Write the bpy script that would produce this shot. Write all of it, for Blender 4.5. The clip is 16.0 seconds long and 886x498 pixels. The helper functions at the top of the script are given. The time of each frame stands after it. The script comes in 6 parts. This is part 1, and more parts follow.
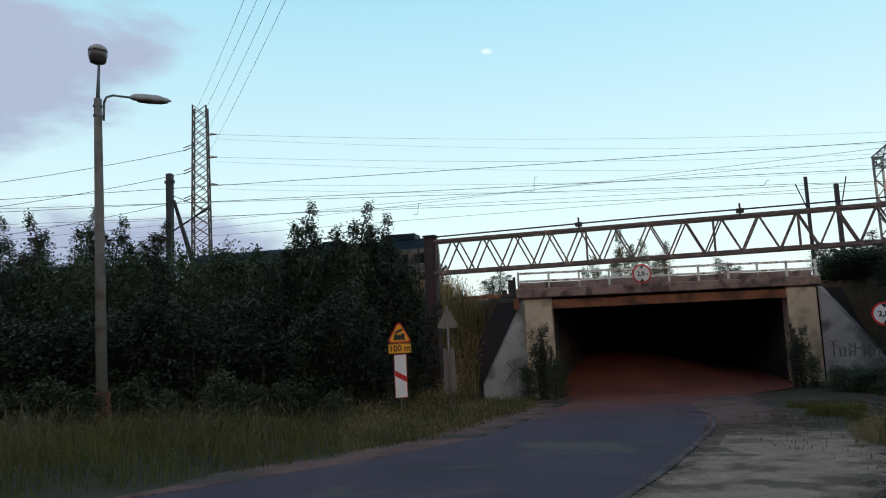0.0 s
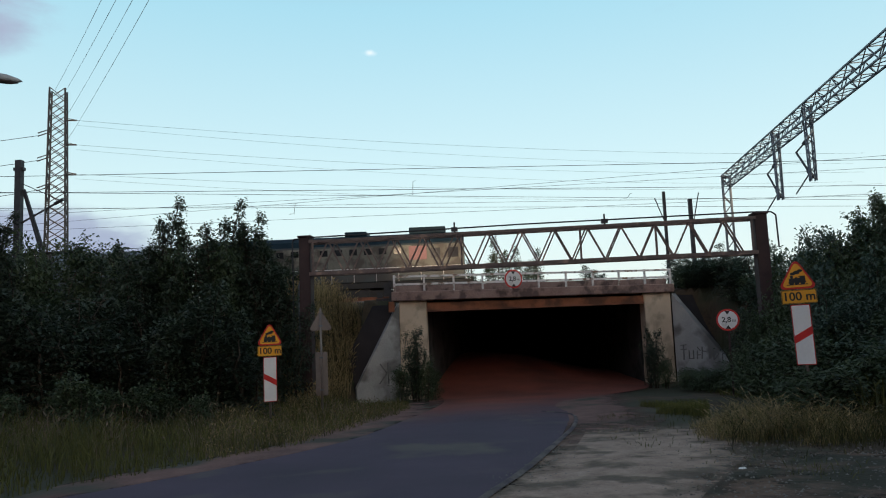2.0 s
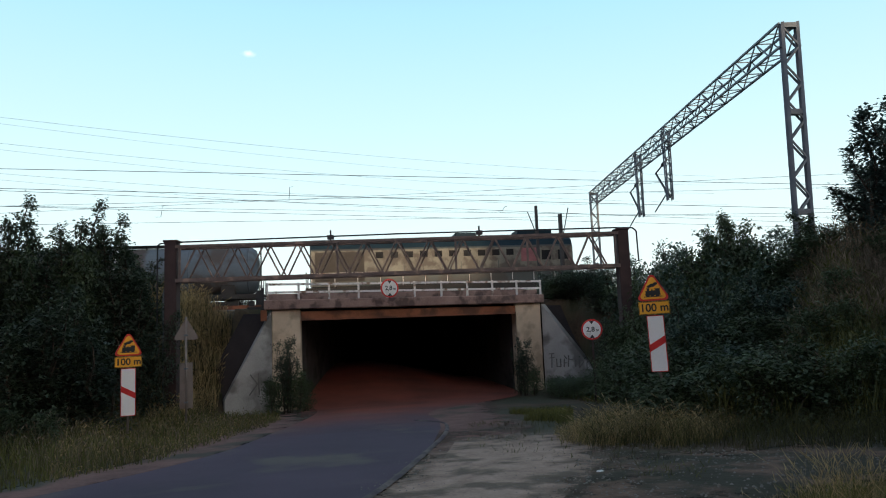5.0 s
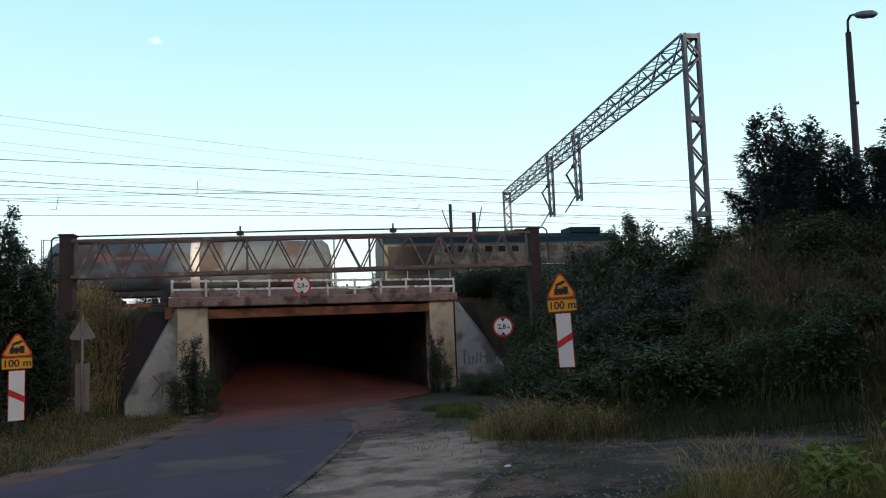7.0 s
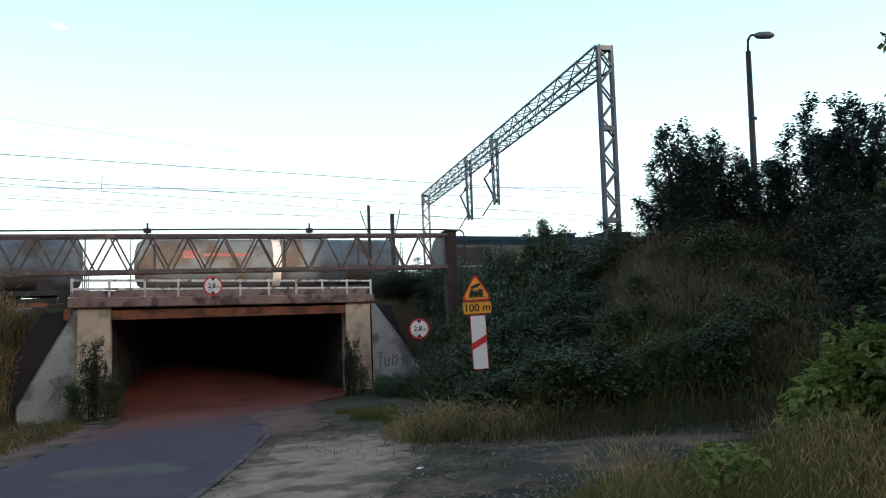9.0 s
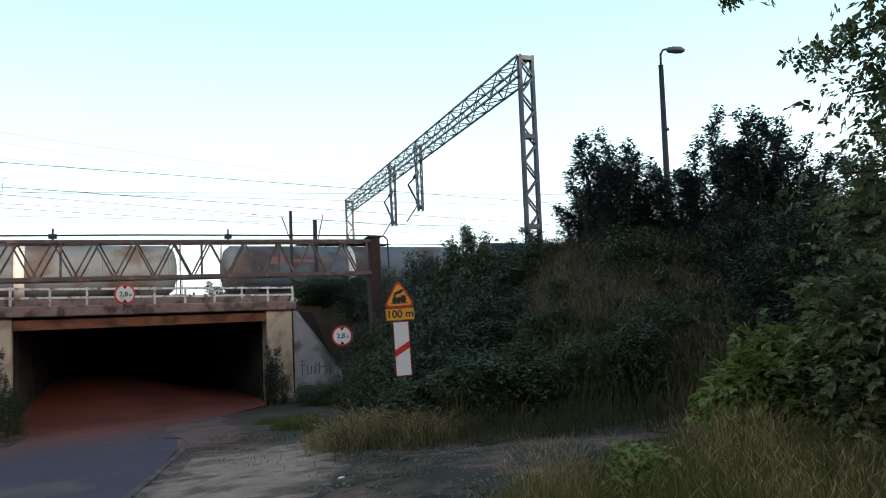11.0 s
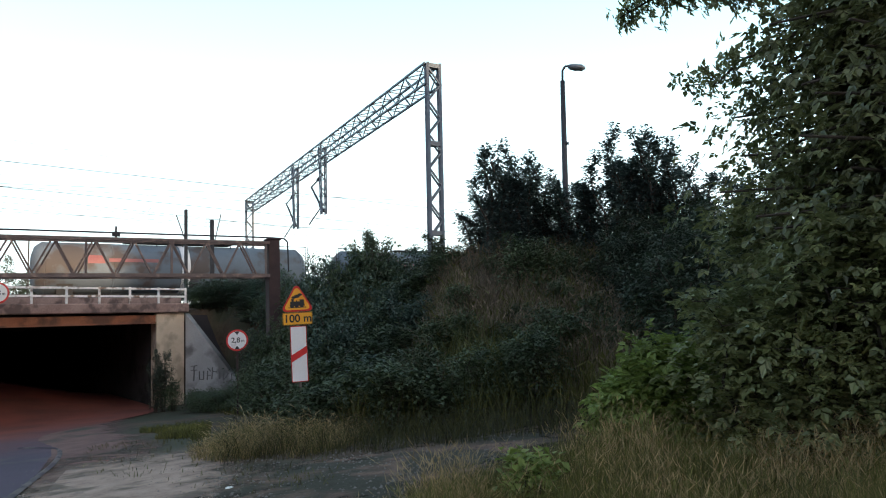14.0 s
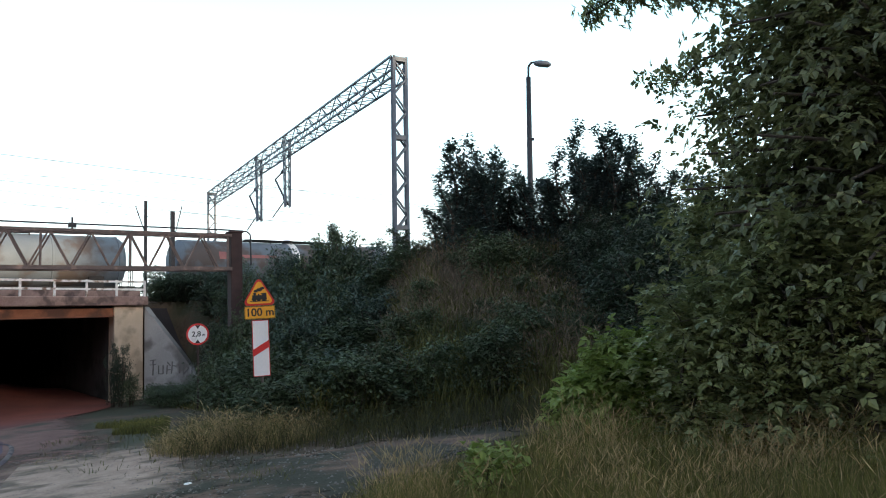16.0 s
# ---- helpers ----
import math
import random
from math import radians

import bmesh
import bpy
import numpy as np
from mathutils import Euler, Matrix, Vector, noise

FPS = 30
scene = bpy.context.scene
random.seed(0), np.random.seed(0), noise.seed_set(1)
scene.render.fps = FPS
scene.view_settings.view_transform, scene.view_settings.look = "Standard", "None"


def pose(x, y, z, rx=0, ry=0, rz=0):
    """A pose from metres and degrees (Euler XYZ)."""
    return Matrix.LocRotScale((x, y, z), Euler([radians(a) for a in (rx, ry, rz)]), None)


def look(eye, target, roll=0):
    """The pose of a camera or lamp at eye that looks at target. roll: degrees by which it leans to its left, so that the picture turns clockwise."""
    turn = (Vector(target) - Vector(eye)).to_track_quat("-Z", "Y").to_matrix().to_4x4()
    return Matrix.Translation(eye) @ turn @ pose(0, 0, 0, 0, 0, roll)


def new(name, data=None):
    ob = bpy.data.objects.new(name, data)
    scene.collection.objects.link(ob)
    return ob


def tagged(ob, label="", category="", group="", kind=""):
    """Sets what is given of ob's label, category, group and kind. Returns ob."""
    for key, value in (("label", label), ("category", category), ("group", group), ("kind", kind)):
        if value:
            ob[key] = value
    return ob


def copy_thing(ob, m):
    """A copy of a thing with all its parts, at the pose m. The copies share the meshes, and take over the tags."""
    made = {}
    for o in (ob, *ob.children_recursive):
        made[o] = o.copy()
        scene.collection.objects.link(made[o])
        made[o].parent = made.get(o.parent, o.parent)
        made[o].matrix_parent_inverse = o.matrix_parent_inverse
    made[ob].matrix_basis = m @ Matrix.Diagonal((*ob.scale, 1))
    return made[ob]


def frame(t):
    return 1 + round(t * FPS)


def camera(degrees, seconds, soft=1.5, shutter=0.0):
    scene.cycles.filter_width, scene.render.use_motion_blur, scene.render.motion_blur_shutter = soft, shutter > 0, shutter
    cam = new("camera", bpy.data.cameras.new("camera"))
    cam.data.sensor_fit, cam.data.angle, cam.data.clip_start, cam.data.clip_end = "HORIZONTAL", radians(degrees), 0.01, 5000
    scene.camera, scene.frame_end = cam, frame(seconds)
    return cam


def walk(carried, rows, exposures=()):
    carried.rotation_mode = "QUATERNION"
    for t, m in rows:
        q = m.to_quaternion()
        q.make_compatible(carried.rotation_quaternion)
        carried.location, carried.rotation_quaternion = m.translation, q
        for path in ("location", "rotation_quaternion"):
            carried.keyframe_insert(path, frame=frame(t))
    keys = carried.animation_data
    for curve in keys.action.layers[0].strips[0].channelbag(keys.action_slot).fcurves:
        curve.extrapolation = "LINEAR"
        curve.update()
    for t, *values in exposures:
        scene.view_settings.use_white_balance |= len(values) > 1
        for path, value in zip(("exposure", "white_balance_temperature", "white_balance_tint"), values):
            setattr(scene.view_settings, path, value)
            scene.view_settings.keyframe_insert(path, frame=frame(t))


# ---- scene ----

# ---------------------------------------------------------------- camera
EYE = 1.6
cam = camera(64.3, 16.0, soft=1.05)
TURNS = [
    (0, -0.285, 6.131, 2.816),
    (0.5, -3.639, 6.088, 2.461),
    (1, -6.251, 6.189, 2.480),
    (1.5, -8.748, 6.165, 2.515),
    (2, -10.252, 5.883, 2.337),
    (2.5, -12.673, 5.498, 2.076),
    (3, -14.471, 5.312, 2.249),
    (3.5, -15.761, 5.416, 2.435),
    (4, -17.432, 5.812, 2.268),
    (6.5, -24.714, 5.957, 2.568),
    (7, -27.074, 5.756, 2.436),
    (7.5, -29.258, 5.807, 2.193),
    (8, -30.750, 5.838, 2.347),
    (8.5, -32.496, 5.816, 2.127),
    (9, -33.738, 5.637, 2.266),
    (11.5, -41.714, 5.688, 2.683),
    (12, -43.684, 5.332, 2.268),
    (12.5, -45.107, 5.255, 2.281),
    (13, -45.174, 5.399, 2.281),
    (13.5, -46.368, 5.335, 2.265),
    (14, -47.783, 5.959, 2.229),
    (14.5, -48.973, 5.543, 1.997),
    (15, -49.147, 5.535, 2.046),
    (15.5, -50.265, 5.530, 2.000),
    (16, -50.641, 5.406, 2.027),
]
# the eye shifts a hand's width sideways as it turns
walk(cam, [(t, pose(-0.185 - 0.0066 * yaw, 0, EYE, 90 + pitch, roll, yaw)) for t, yaw, pitch, roll in TURNS],
     exposures=[(0, 0.75), (2, 0.66), (3, 0.84), (4, 0.88), (6.5, 0.92), (7.5, 0.94), (8.5, 1.10), (9, 1.36), (11.5, 1.32), (12.5, 1.65), (14, 1.68), (16, 1.85)])

# ---------------------------------------------------------------- world and sun
SUN_AZ, SUN_EL = 197.0, 4.0
world = bpy.data.worlds.new("dusk_sky")
scene.world = world
world.use_nodes = True
wn, wl = world.node_tree.nodes, world.node_tree.links
sky = wn.new("ShaderNodeTexSky")
sky.sky_type = "NISHITA"
sky.sun_disc = False
sky.sun_elevation = radians(SUN_EL)
sky.sun_rotation = radians(SUN_AZ)
sky.air_density, sky.dust_density, sky.ozone_density = 1.0, 0.4, 2.5
bg = wn["Background"]
bg.inputs["Strength"].default_value = 0.15
# a thin bright veil over the whole sky, and grey-violet clouds in the west
wtc = wn.new("ShaderNodeTexCoord")
sep = wn.new("ShaderNodeSeparateXYZ")
wl.new(wtc.outputs["Generated"], sep.inputs[0])
veil = wn.new("ShaderNodeValToRGB")
veil.color_ramp.elements[0].position, veil.color_ramp.elements[0].color = 0.0, (0.86, 0.94, 0.96, 1)
veil.color_ramp.elements[1].position, veil.color_ramp.elements[1].color = 1.0, (0.11, 0.155, 0.22, 1)
for pos, col in ((0.16, (0.76, 0.95, 0.955, 1)), (0.42, (0.45, 0.79, 0.915, 1)), (0.65, (0.20, 0.31, 0.42, 1))):
    veil.color_ramp.elements.new(pos).color = col
wl.new(sep.outputs["Z"], veil.inputs["Fac"])
bright = wn.new("ShaderNodeVectorMath")
bright.operation = "SCALE"
bright.inputs["Scale"].default_value = 4.6
wl.new(veil.outputs["Color"], bright.inputs[0])
# the sunset side, behind the eye, is warmer
toward = wn.new("ShaderNodeVectorMath")
toward.operation = "DOT_PRODUCT"
wl.new(wtc.outputs["Generated"], toward.inputs[0])
toward.inputs[1].default_value = (math.sin(radians(SUN_AZ)), math.cos(radians(SUN_AZ)), 0.1)
warm = wn.new("ShaderNodeMapRange")
warm.interpolation_type = "SMOOTHSTEP"
warm.inputs["From Min"].default_value, warm.inputs["From Max"].default_value = -0.15, 0.95
wl.new(toward.outputs["Value"], warm.inputs["Value"])
lowdown = wn.new("ShaderNodeMapRange")
lowdown.interpolation_type = "SMOOTHSTEP"
lowdown.inputs["From Min"].default_value, lowdown.inputs["From Max"].default_value = 0.75, 0.25
wl.new(sep.outputs["Z"], lowdown.inputs["Value"])
warm_low = wn.new("ShaderNodeMath")
warm_low.operation = "MULTIPLY"
wl.new(warm.outputs["Result"], warm_low.inputs[0])
wl.new(lowdown.outputs["Result"], warm_low.inputs[1])
glow = wn.new("ShaderNodeMix")
glow.data_type = "RGBA"
wl.new(warm_low.outputs[0], glow.inputs["Factor"])
wl.new(bright.outputs["Vector"], glow.inputs["A"])
glow.inputs["B"].default_value = (7.6, 6.1, 5.1, 1)
thin = wn.new("ShaderNodeMix")
thin.data_type = "RGBA"
thin.inputs["Factor"].default_value = 0.8
wl.new(sky.outputs[0], thin.inputs["A"])
wl.new(glow.outputs["Result"], thin.inputs["B"])
mp = wn.new("ShaderNodeMapping")
mp.inputs["Scale"].default_value = (1.0, 1.0, 2.6)
wl.new(wtc.outputs["Generated"], mp.inputs["Vector"])
cn = wn.new("ShaderNodeTexNoise")
cn.inputs["Scale"].default_value, cn.inputs["Detail"].default_value, cn.inputs["Roughness"].default_value = 2.6, 7, 0.55
wl.new(mp.outputs["Vector"], cn.inputs["Vector"])
west = wn.new("ShaderNodeMapRange")
west.inputs["From Min"].default_value, west.inputs["From Max"].default_value = -0.10, -0.55
west.inputs["To Min"].default_value, west.inputs["To Max"].default_value = -0.16, 0.14
wl.new(sep.outputs["X"], west.inputs["Value"])
low_bank = wn.new("ShaderNodeMapRange")
low_bank.interpolation_type = "SMOOTHSTEP"
low_bank.inputs["From Min"].default_value, low_bank.inputs["From Max"].default_value = 0.19, 0.09
low_bank.inputs["To Max"].default_value = 0.22
wl.new(sep.outputs["Z"], low_bank.inputs["Value"])
west_side = wn.new("ShaderNodeMapRange")
west_side.inputs["From Min"].default_value, west_side.inputs["From Max"].default_value = -0.08, -0.30
wl.new(sep.outputs["X"], west_side.inputs["Value"])
bank = wn.new("ShaderNodeMath")
bank.operation = "MULTIPLY_ADD"
wl.new(low_bank.outputs["Result"], bank.inputs[0])
wl.new(west_side.outputs["Result"], bank.inputs[1])
wl.new(cn.outputs["Fac"], bank.inputs[2])
cs = wn.new("ShaderNodeMath")
wl.new(bank.outputs[0], cs.inputs[0])
wl.new(west.outputs["Result"], cs.inputs[1])
cr = wn.new("ShaderNodeMapRange")
cr.interpolation_type = "SMOOTHSTEP"
cr.inputs["From Min"].default_value, cr.inputs["From Max"].default_value = 0.50, 0.66
wl.new(cs.outputs[0], cr.inputs["Value"])
cloud = wn.new("ShaderNodeMix")
cloud.data_type = "RGBA"
wl.new(cr.outputs["Result"], cloud.inputs["Factor"])
wl.new(thin.outputs["Result"], cloud.inputs["A"])
cloud.inputs["B"].default_value = (1.75, 2.05, 2.7, 1)
puff_at = wn.new("ShaderNodeVectorMath")
puff_at.operation = "SUBTRACT"
puff_at.inputs[1].default_value = (math.sin(radians(5.0)) * math.cos(radians(21.55)), math.cos(radians(5.0)) * math.cos(radians(21.55)), math.sin(radians(21.55)))
wl.new(wtc.outputs["Generated"], puff_at.inputs[0])
puff_flat = wn.new("ShaderNodeMapping")
puff_flat.inputs["Scale"].default_value = (1.0, 1.0, 2.0)
wl.new(puff_at.outputs["Vector"], puff_flat.inputs["Vector"])
puff_size = wn.new("ShaderNodeVectorMath")
puff_size.operation = "LENGTH"
wl.new(puff_flat.outputs["Vector"], puff_size.inputs[0])
puff_noise = wn.new("ShaderNodeTexNoise")
puff_noise.inputs["Scale"].default_value, puff_noise.inputs["Detail"].default_value = 90.0, 4
wl.new(wtc.outputs["Generated"], puff_noise.inputs["Vector"])
puff_edge = wn.new("ShaderNodeMath")
puff_edge.operation = "MULTIPLY_ADD"
puff_edge.inputs[1].default_value = 0.012
wl.new(puff_noise.outputs["Fac"], puff_edge.inputs[0])
wl.new(puff_size.outputs["Value"], puff_edge.inputs[2])
puff = wn.new("ShaderNodeMapRange")
puff.interpolation_type = "SMOOTHSTEP"
puff.inputs["From Min"].default_value, puff.inputs["From Max"].default_value = 0.0165, 0.006
puff.inputs["To Max"].default_value = 0.5
wl.new(puff_edge.outputs[0], puff.inputs["Value"])
puffed = wn.new("ShaderNodeMix")
puffed.data_type = "RGBA"
wl.new(puff.outputs["Result"], puffed.inputs["Factor"])
wl.new(cloud.outputs["Result"], puffed.inputs["A"])
puffed.inputs["B"].default_value = (5.2, 5.0, 5.0, 1)
wl.new(puffed.outputs["Result"], bg.inputs["Color"])
sun = new("sun", bpy.data.lights.new("sun", "SUN"))
sun.data.energy, sun.data.angle, sun.data.color = 1.7, radians(1.0), (1.0, 0.74, 0.48)
sa, se = radians(SUN_AZ), radians(SUN_EL)
sun.matrix_world = look((math.sin(sa) * math.cos(se) * 50, math.cos(sa) * math.cos(se) * 50, math.sin(se) * 50), (0, 0, 0))


# ---------------------------------------------------------------- materials
def mat(name, a, b, scale=4.0, fine=40.0, rough=0.8, metal=0.0, bump=0.2, vary=0.0, dirt=None, dirt_amount=0.35, dirt_scale=1.2):
    """Two colours mixed by coarse and fine noise, an optional third in stains; bump from the fine noise."""
    m = bpy.data.materials.new(name)
    m.use_nodes = True
    n, l = m.node_tree.nodes, m.node_tree.links
    s = n["Principled BSDF"]
    tc = n.new("ShaderNodeTexCoord")
    n1, n2 = n.new("ShaderNodeTexNoise"), n.new("ShaderNodeTexNoise")
    n1.inputs["Scale"].default_value, n1.inputs["Detail"].default_value = scale, 5
    n2.inputs["Scale"].default_value, n2.inputs["Detail"].default_value = fine, 4
    for k in (n1, n2):
        l.new(tc.outputs["Object"], k.inputs["Vector"])
    ad = n.new("ShaderNodeMath")
    ad.operation = "MULTIPLY_ADD"
    l.new(n2.outputs["Fac"], ad.inputs[0])
    ad.inputs[1].default_value = 0.55
    l.new(n1.outputs["Fac"], ad.inputs[2])
    mr = n.new("ShaderNodeMapRange")
    mr.inputs["From Min"].default_value, mr.inputs["From Max"].default_value = 0.5, 1.05
    l.new(ad.outputs[0], mr.inputs["Value"])
    mx = n.new("ShaderNodeMix")
    mx.data_type = "RGBA"
    mx.inputs["A"].default_value, mx.inputs["B"].default_value = (*a, 1), (*b, 1)
    l.new(mr.outputs["Result"], mx.inputs["Factor"])
    out = mx.outputs["Result"]
    if dirt:
        n3 = n.new("ShaderNodeTexNoise")
        n3.inputs["Scale"].default_value, n3.inputs["Detail"].default_value = dirt_scale, 8
        l.new(tc.outputs["Object"], n3.inputs["Vector"])
        r3 = n.new("ShaderNodeMapRange")
        r3.inputs["From Min"].default_value, r3.inputs["From Max"].default_value = 0.68 - dirt_amount * 0.5, 0.80 - dirt_amount * 0.5
        l.new(n3.outputs["Fac"], r3.inputs["Value"])
        m3 = n.new("ShaderNodeMix")
        m3.data_type = "RGBA"
        l.new(r3.outputs["Result"], m3.inputs["Factor"])
        l.new(out, m3.inputs["A"])
        m3.inputs["B"].default_value = (*dirt, 1)
        out = m3.outputs["Result"]
    if vary:
        inf = n.new("ShaderNodeObjectInfo")
        geo = n.new("ShaderNodeNewGeometry")
        sm = n.new("ShaderNodeMath")
        l.new(inf.outputs["Random"], sm.inputs[0])
        l.new(geo.outputs["Random Per Island"], sm.inputs[1])
        vr = n.new("ShaderNodeMapRange")
        vr.inputs["From Max"].default_value = 2.0
        vr.inputs["To Min"].default_value, vr.inputs["To Max"].default_value = 1 - vary, 1 + vary
        l.new(sm.outputs[0], vr.inputs["Value"])
        hs = n.new("ShaderNodeHueSaturation")
        l.new(out, hs.inputs["Color"])
        l.new(vr.outputs["Result"], hs.inputs["Value"])
        out = hs.outputs["Color"]
    l.new(out, s.inputs["Base Color"])
    s.inputs["Roughness"].default_value, s.inputs["Metallic"].default_value = rough, metal
    if bump:
        bp = n.new("ShaderNodeBump")
        bp.inputs["Strength"].default_value, bp.inputs["Distance"].default_value = bump, 0.02
        l.new(ad.outputs[0], bp.inputs["Height"])
        l.new(bp.outputs["Normal"], s.inputs["Normal"])
    return m


def leaf_mat(name, a, b, trans=0.25, rough=0.55, vary=0.35):
    m = mat(name, a, b, 0.8, 6.0, rough, 0, 0, vary)
    n, l = m.node_tree.nodes, m.node_tree.links
    s, o = n["Principled BSDF"], n["Material Output"]
    tr, mx = n.new("ShaderNodeBsdfTranslucent"), n.new("ShaderNodeMixShader")
    l.new(s.inputs["Base Color"].links[0].from_socket, tr.inputs["Color"])
    mx.inputs["Fac"].default_value = trans
    l.new(s.outputs[0], mx.inputs[1])
    l.new(tr.outputs[0], mx.inputs[2])
    l.new(mx.outputs[0], o.inputs["Surface"])
    return m


def road_mat():
    """Asphalt that passes into reddish brown mud under the bridge."""
    m = mat("asphalt_and_mud", (0.037, 0.021, 0.041), (0.075, 0.044, 0.077), 0.6, 60, 0.85, 0, 0.25, dirt=(0.10, 0.078, 0.070), dirt_amount=0.3, dirt_scale=0.5)
    n, l = m.node_tree.nodes, m.node_tree.links
    s = n["Principled BSDF"]
    old = s.inputs["Base Color"].links[0].from_socket
    tc, sp = n.new("ShaderNodeTexCoord"), n.new("ShaderNodeSeparateXYZ")
    l.new(tc.outputs["Object"], sp.inputs[0])
    nz = n.new("ShaderNodeTexNoise")
    nz.inputs["Scale"].default_value, nz.inputs["Detail"].default_value = 0.45, 6
    l.new(tc.outputs["Object"], nz.inputs["Vector"])
    ma = n.new("ShaderNodeMath")
    ma.operation = "MULTIPLY_ADD"
    ma.inputs[1].default_value = 7.0
    l.new(nz.outputs["Fac"], ma.inputs[0])
    l.new(sp.outputs["Y"], ma.inputs[2])
    mr = n.new("ShaderNodeMapRange")
    mr.interpolation_type = "SMOOTHSTEP"
    mr.inputs["From Min"].default_value, mr.inputs["From Max"].default_value = 17.2, 26.2
    l.new(ma.outputs[0], mr.inputs["Value"])
    nf = n.new("ShaderNodeTexNoise")
    nf.inputs["Scale"].default_value, nf.inputs["Detail"].default_value = 0.55, 8
    l.new(tc.outputs["Object"], nf.inputs["Vector"])
    mud = n.new("ShaderNodeMix")
    mud.data_type = "RGBA"
    mud.inputs["A"].default_value, mud.inputs["B"].default_value = (0.045, 0.017, 0.014, 1), (0.33, 0.080, 0.046, 1)
    l.new(nf.outputs["Fac"], mud.inputs["Factor"])
    mx = n.new("ShaderNodeMix")
    mx.data_type = "RGBA"
    l.new(mr.outputs["Result"], mx.inputs["Factor"])
    l.new(old, mx.inputs["A"])
    l.new(mud.outputs["Result"], mx.inputs["B"])
    l.new(mx.outputs["Result"], s.inputs["Base Color"])
    return m


M_ASPHALT = road_mat()
M_SOIL = mat("soil", (0.036, 0.022, 0.011), (0.098, 0.062, 0.034), 1.2, 12, 0.95, 0, 0.5, dirt=(0.036, 0.035, 0.015), dirt_amount=0.55, dirt_scale=0.35)
M_SAND = mat("sand", (0.23, 0.152, 0.116), (0.43, 0.305, 0.235), 3.5, 26, 0.95, 0, 1.0, dirt=(0.125, 0.088, 0.062), dirt_amount=0.42, dirt_scale=1.7)
M_GRAVEL = mat("gravel", (0.040, 0.021, 0.013), (0.200, 0.118, 0.080), 3.2, 22, 0.95, 0, 1.0, dirt=(0.026, 0.022, 0.010), dirt_amount=0.55, dirt_scale=1.1)
M_BALLAST = mat("ballast", (0.09, 0.075, 0.065), (0.19, 0.16, 0.14), 2.0, 30, 0.95, 0, 0.8)
M_DARKSLAB = mat("dark_slope", (0.018, 0.014, 0.014), (0.040, 0.030, 0.030), 1.5, 25, 0.9, 0, 0.4)
M_SCRAWL = mat("faded_spray", (0.13, 0.125, 0.12), (0.20, 0.19, 0.18), 4, 30, 0.9, 0, 0.1)
M_MUDDRY = mat("mauve_dirt", (0.098, 0.045, 0.038), (0.215, 0.112, 0.092), 1.8, 14, 0.95, 0, 0.5, dirt=(0.05, 0.045, 0.03), dirt_amount=0.35, dirt_scale=0.7)
M_PLASTER = mat("cream_plaster", (0.58, 0.45, 0.32), (0.71, 0.57, 0.43), 1.5, 30, 0.9, 0, 0.15, dirt=(0.43, 0.335, 0.24), dirt_amount=0.32, dirt_scale=1.4)
M_CONCRETE = mat("grey_concrete", (0.30, 0.29, 0.28), (0.46, 0.45, 0.43), 1.0, 25, 0.9, 0, 0.25, dirt=(0.17, 0.16, 0.15), dirt_amount=0.4, dirt_scale=0.9)
# Stained concrete whose colour is also darkened for the gloom of the underpass.
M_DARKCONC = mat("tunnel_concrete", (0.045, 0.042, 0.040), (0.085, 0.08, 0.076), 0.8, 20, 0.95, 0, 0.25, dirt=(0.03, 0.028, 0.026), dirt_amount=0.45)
M_FASCIA = mat("stained_fascia", (0.22, 0.135, 0.115), (0.40, 0.275, 0.235), 1.4, 22, 0.92, 0, 0.4, dirt=(0.12, 0.080, 0.070), dirt_amount=0.36, dirt_scale=2.2)
M_RUSTBEAM = mat("rusty_beam", (0.22, 0.075, 0.035), (0.36, 0.14, 0.07), 2.0, 30, 0.8, 0.2, 0.3, dirt=(0.12, 0.05, 0.03), dirt_amount=0.4)
M_RAIL = mat("pale_rail_paint", (0.66, 0.63, 0.61), (0.82, 0.79, 0.77), 3.0, 40, 0.6, 0, 0.15, dirt=(0.24, 0.15, 0.11), dirt_amount=0.35, dirt_scale=4)
M_TRUSS = mat("brown_truss_steel", (0.105, 0.074, 0.066), (0.185, 0.138, 0.122), 3.0, 40, 0.75, 0.1, 0.25, dirt=(0.30, 0.20, 0.16), dirt_amount=0.25, dirt_scale=3)
M_POST = mat("dark_rust_post", (0.030, 0.016, 0.016), (0.060, 0.032, 0.030), 3.0, 40, 0.75, 0.1, 0.3)
M_GALV = mat("weathered_galvanised_steel", (0.10, 0.12, 0.14), (0.19, 0.21, 0.23), 2.0, 30, 0.55, 0.4, 0.1)
M_DARKSTEEL = mat("dark_steel", (0.022, 0.022, 0.026), (0.05, 0.05, 0.055), 3.0, 30, 0.6, 0.3, 0.1)
M_WIRE = mat("wire_metal", (0.03, 0.03, 0.035), (0.06, 0.06, 0.065), 3.0, 30, 0.5, 0.5, 0)
M_POLE = mat("pole_concrete", (0.13, 0.12, 0.11), (0.22, 0.20, 0.18), 1.2, 25, 0.9, 0, 0.2, dirt=(0.09, 0.07, 0.06), dirt_amount=0.35)
M_LAMPGREY = mat("lamp_housing", (0.33, 0.33, 0.34), (0.45, 0.45, 0.46), 5, 40, 0.45, 0, 0.05)
M_LAMPDARK = mat("lamp_bowl", (0.05, 0.045, 0.05), (0.10, 0.08, 0.08), 5, 40, 0.2, 0, 0.0)
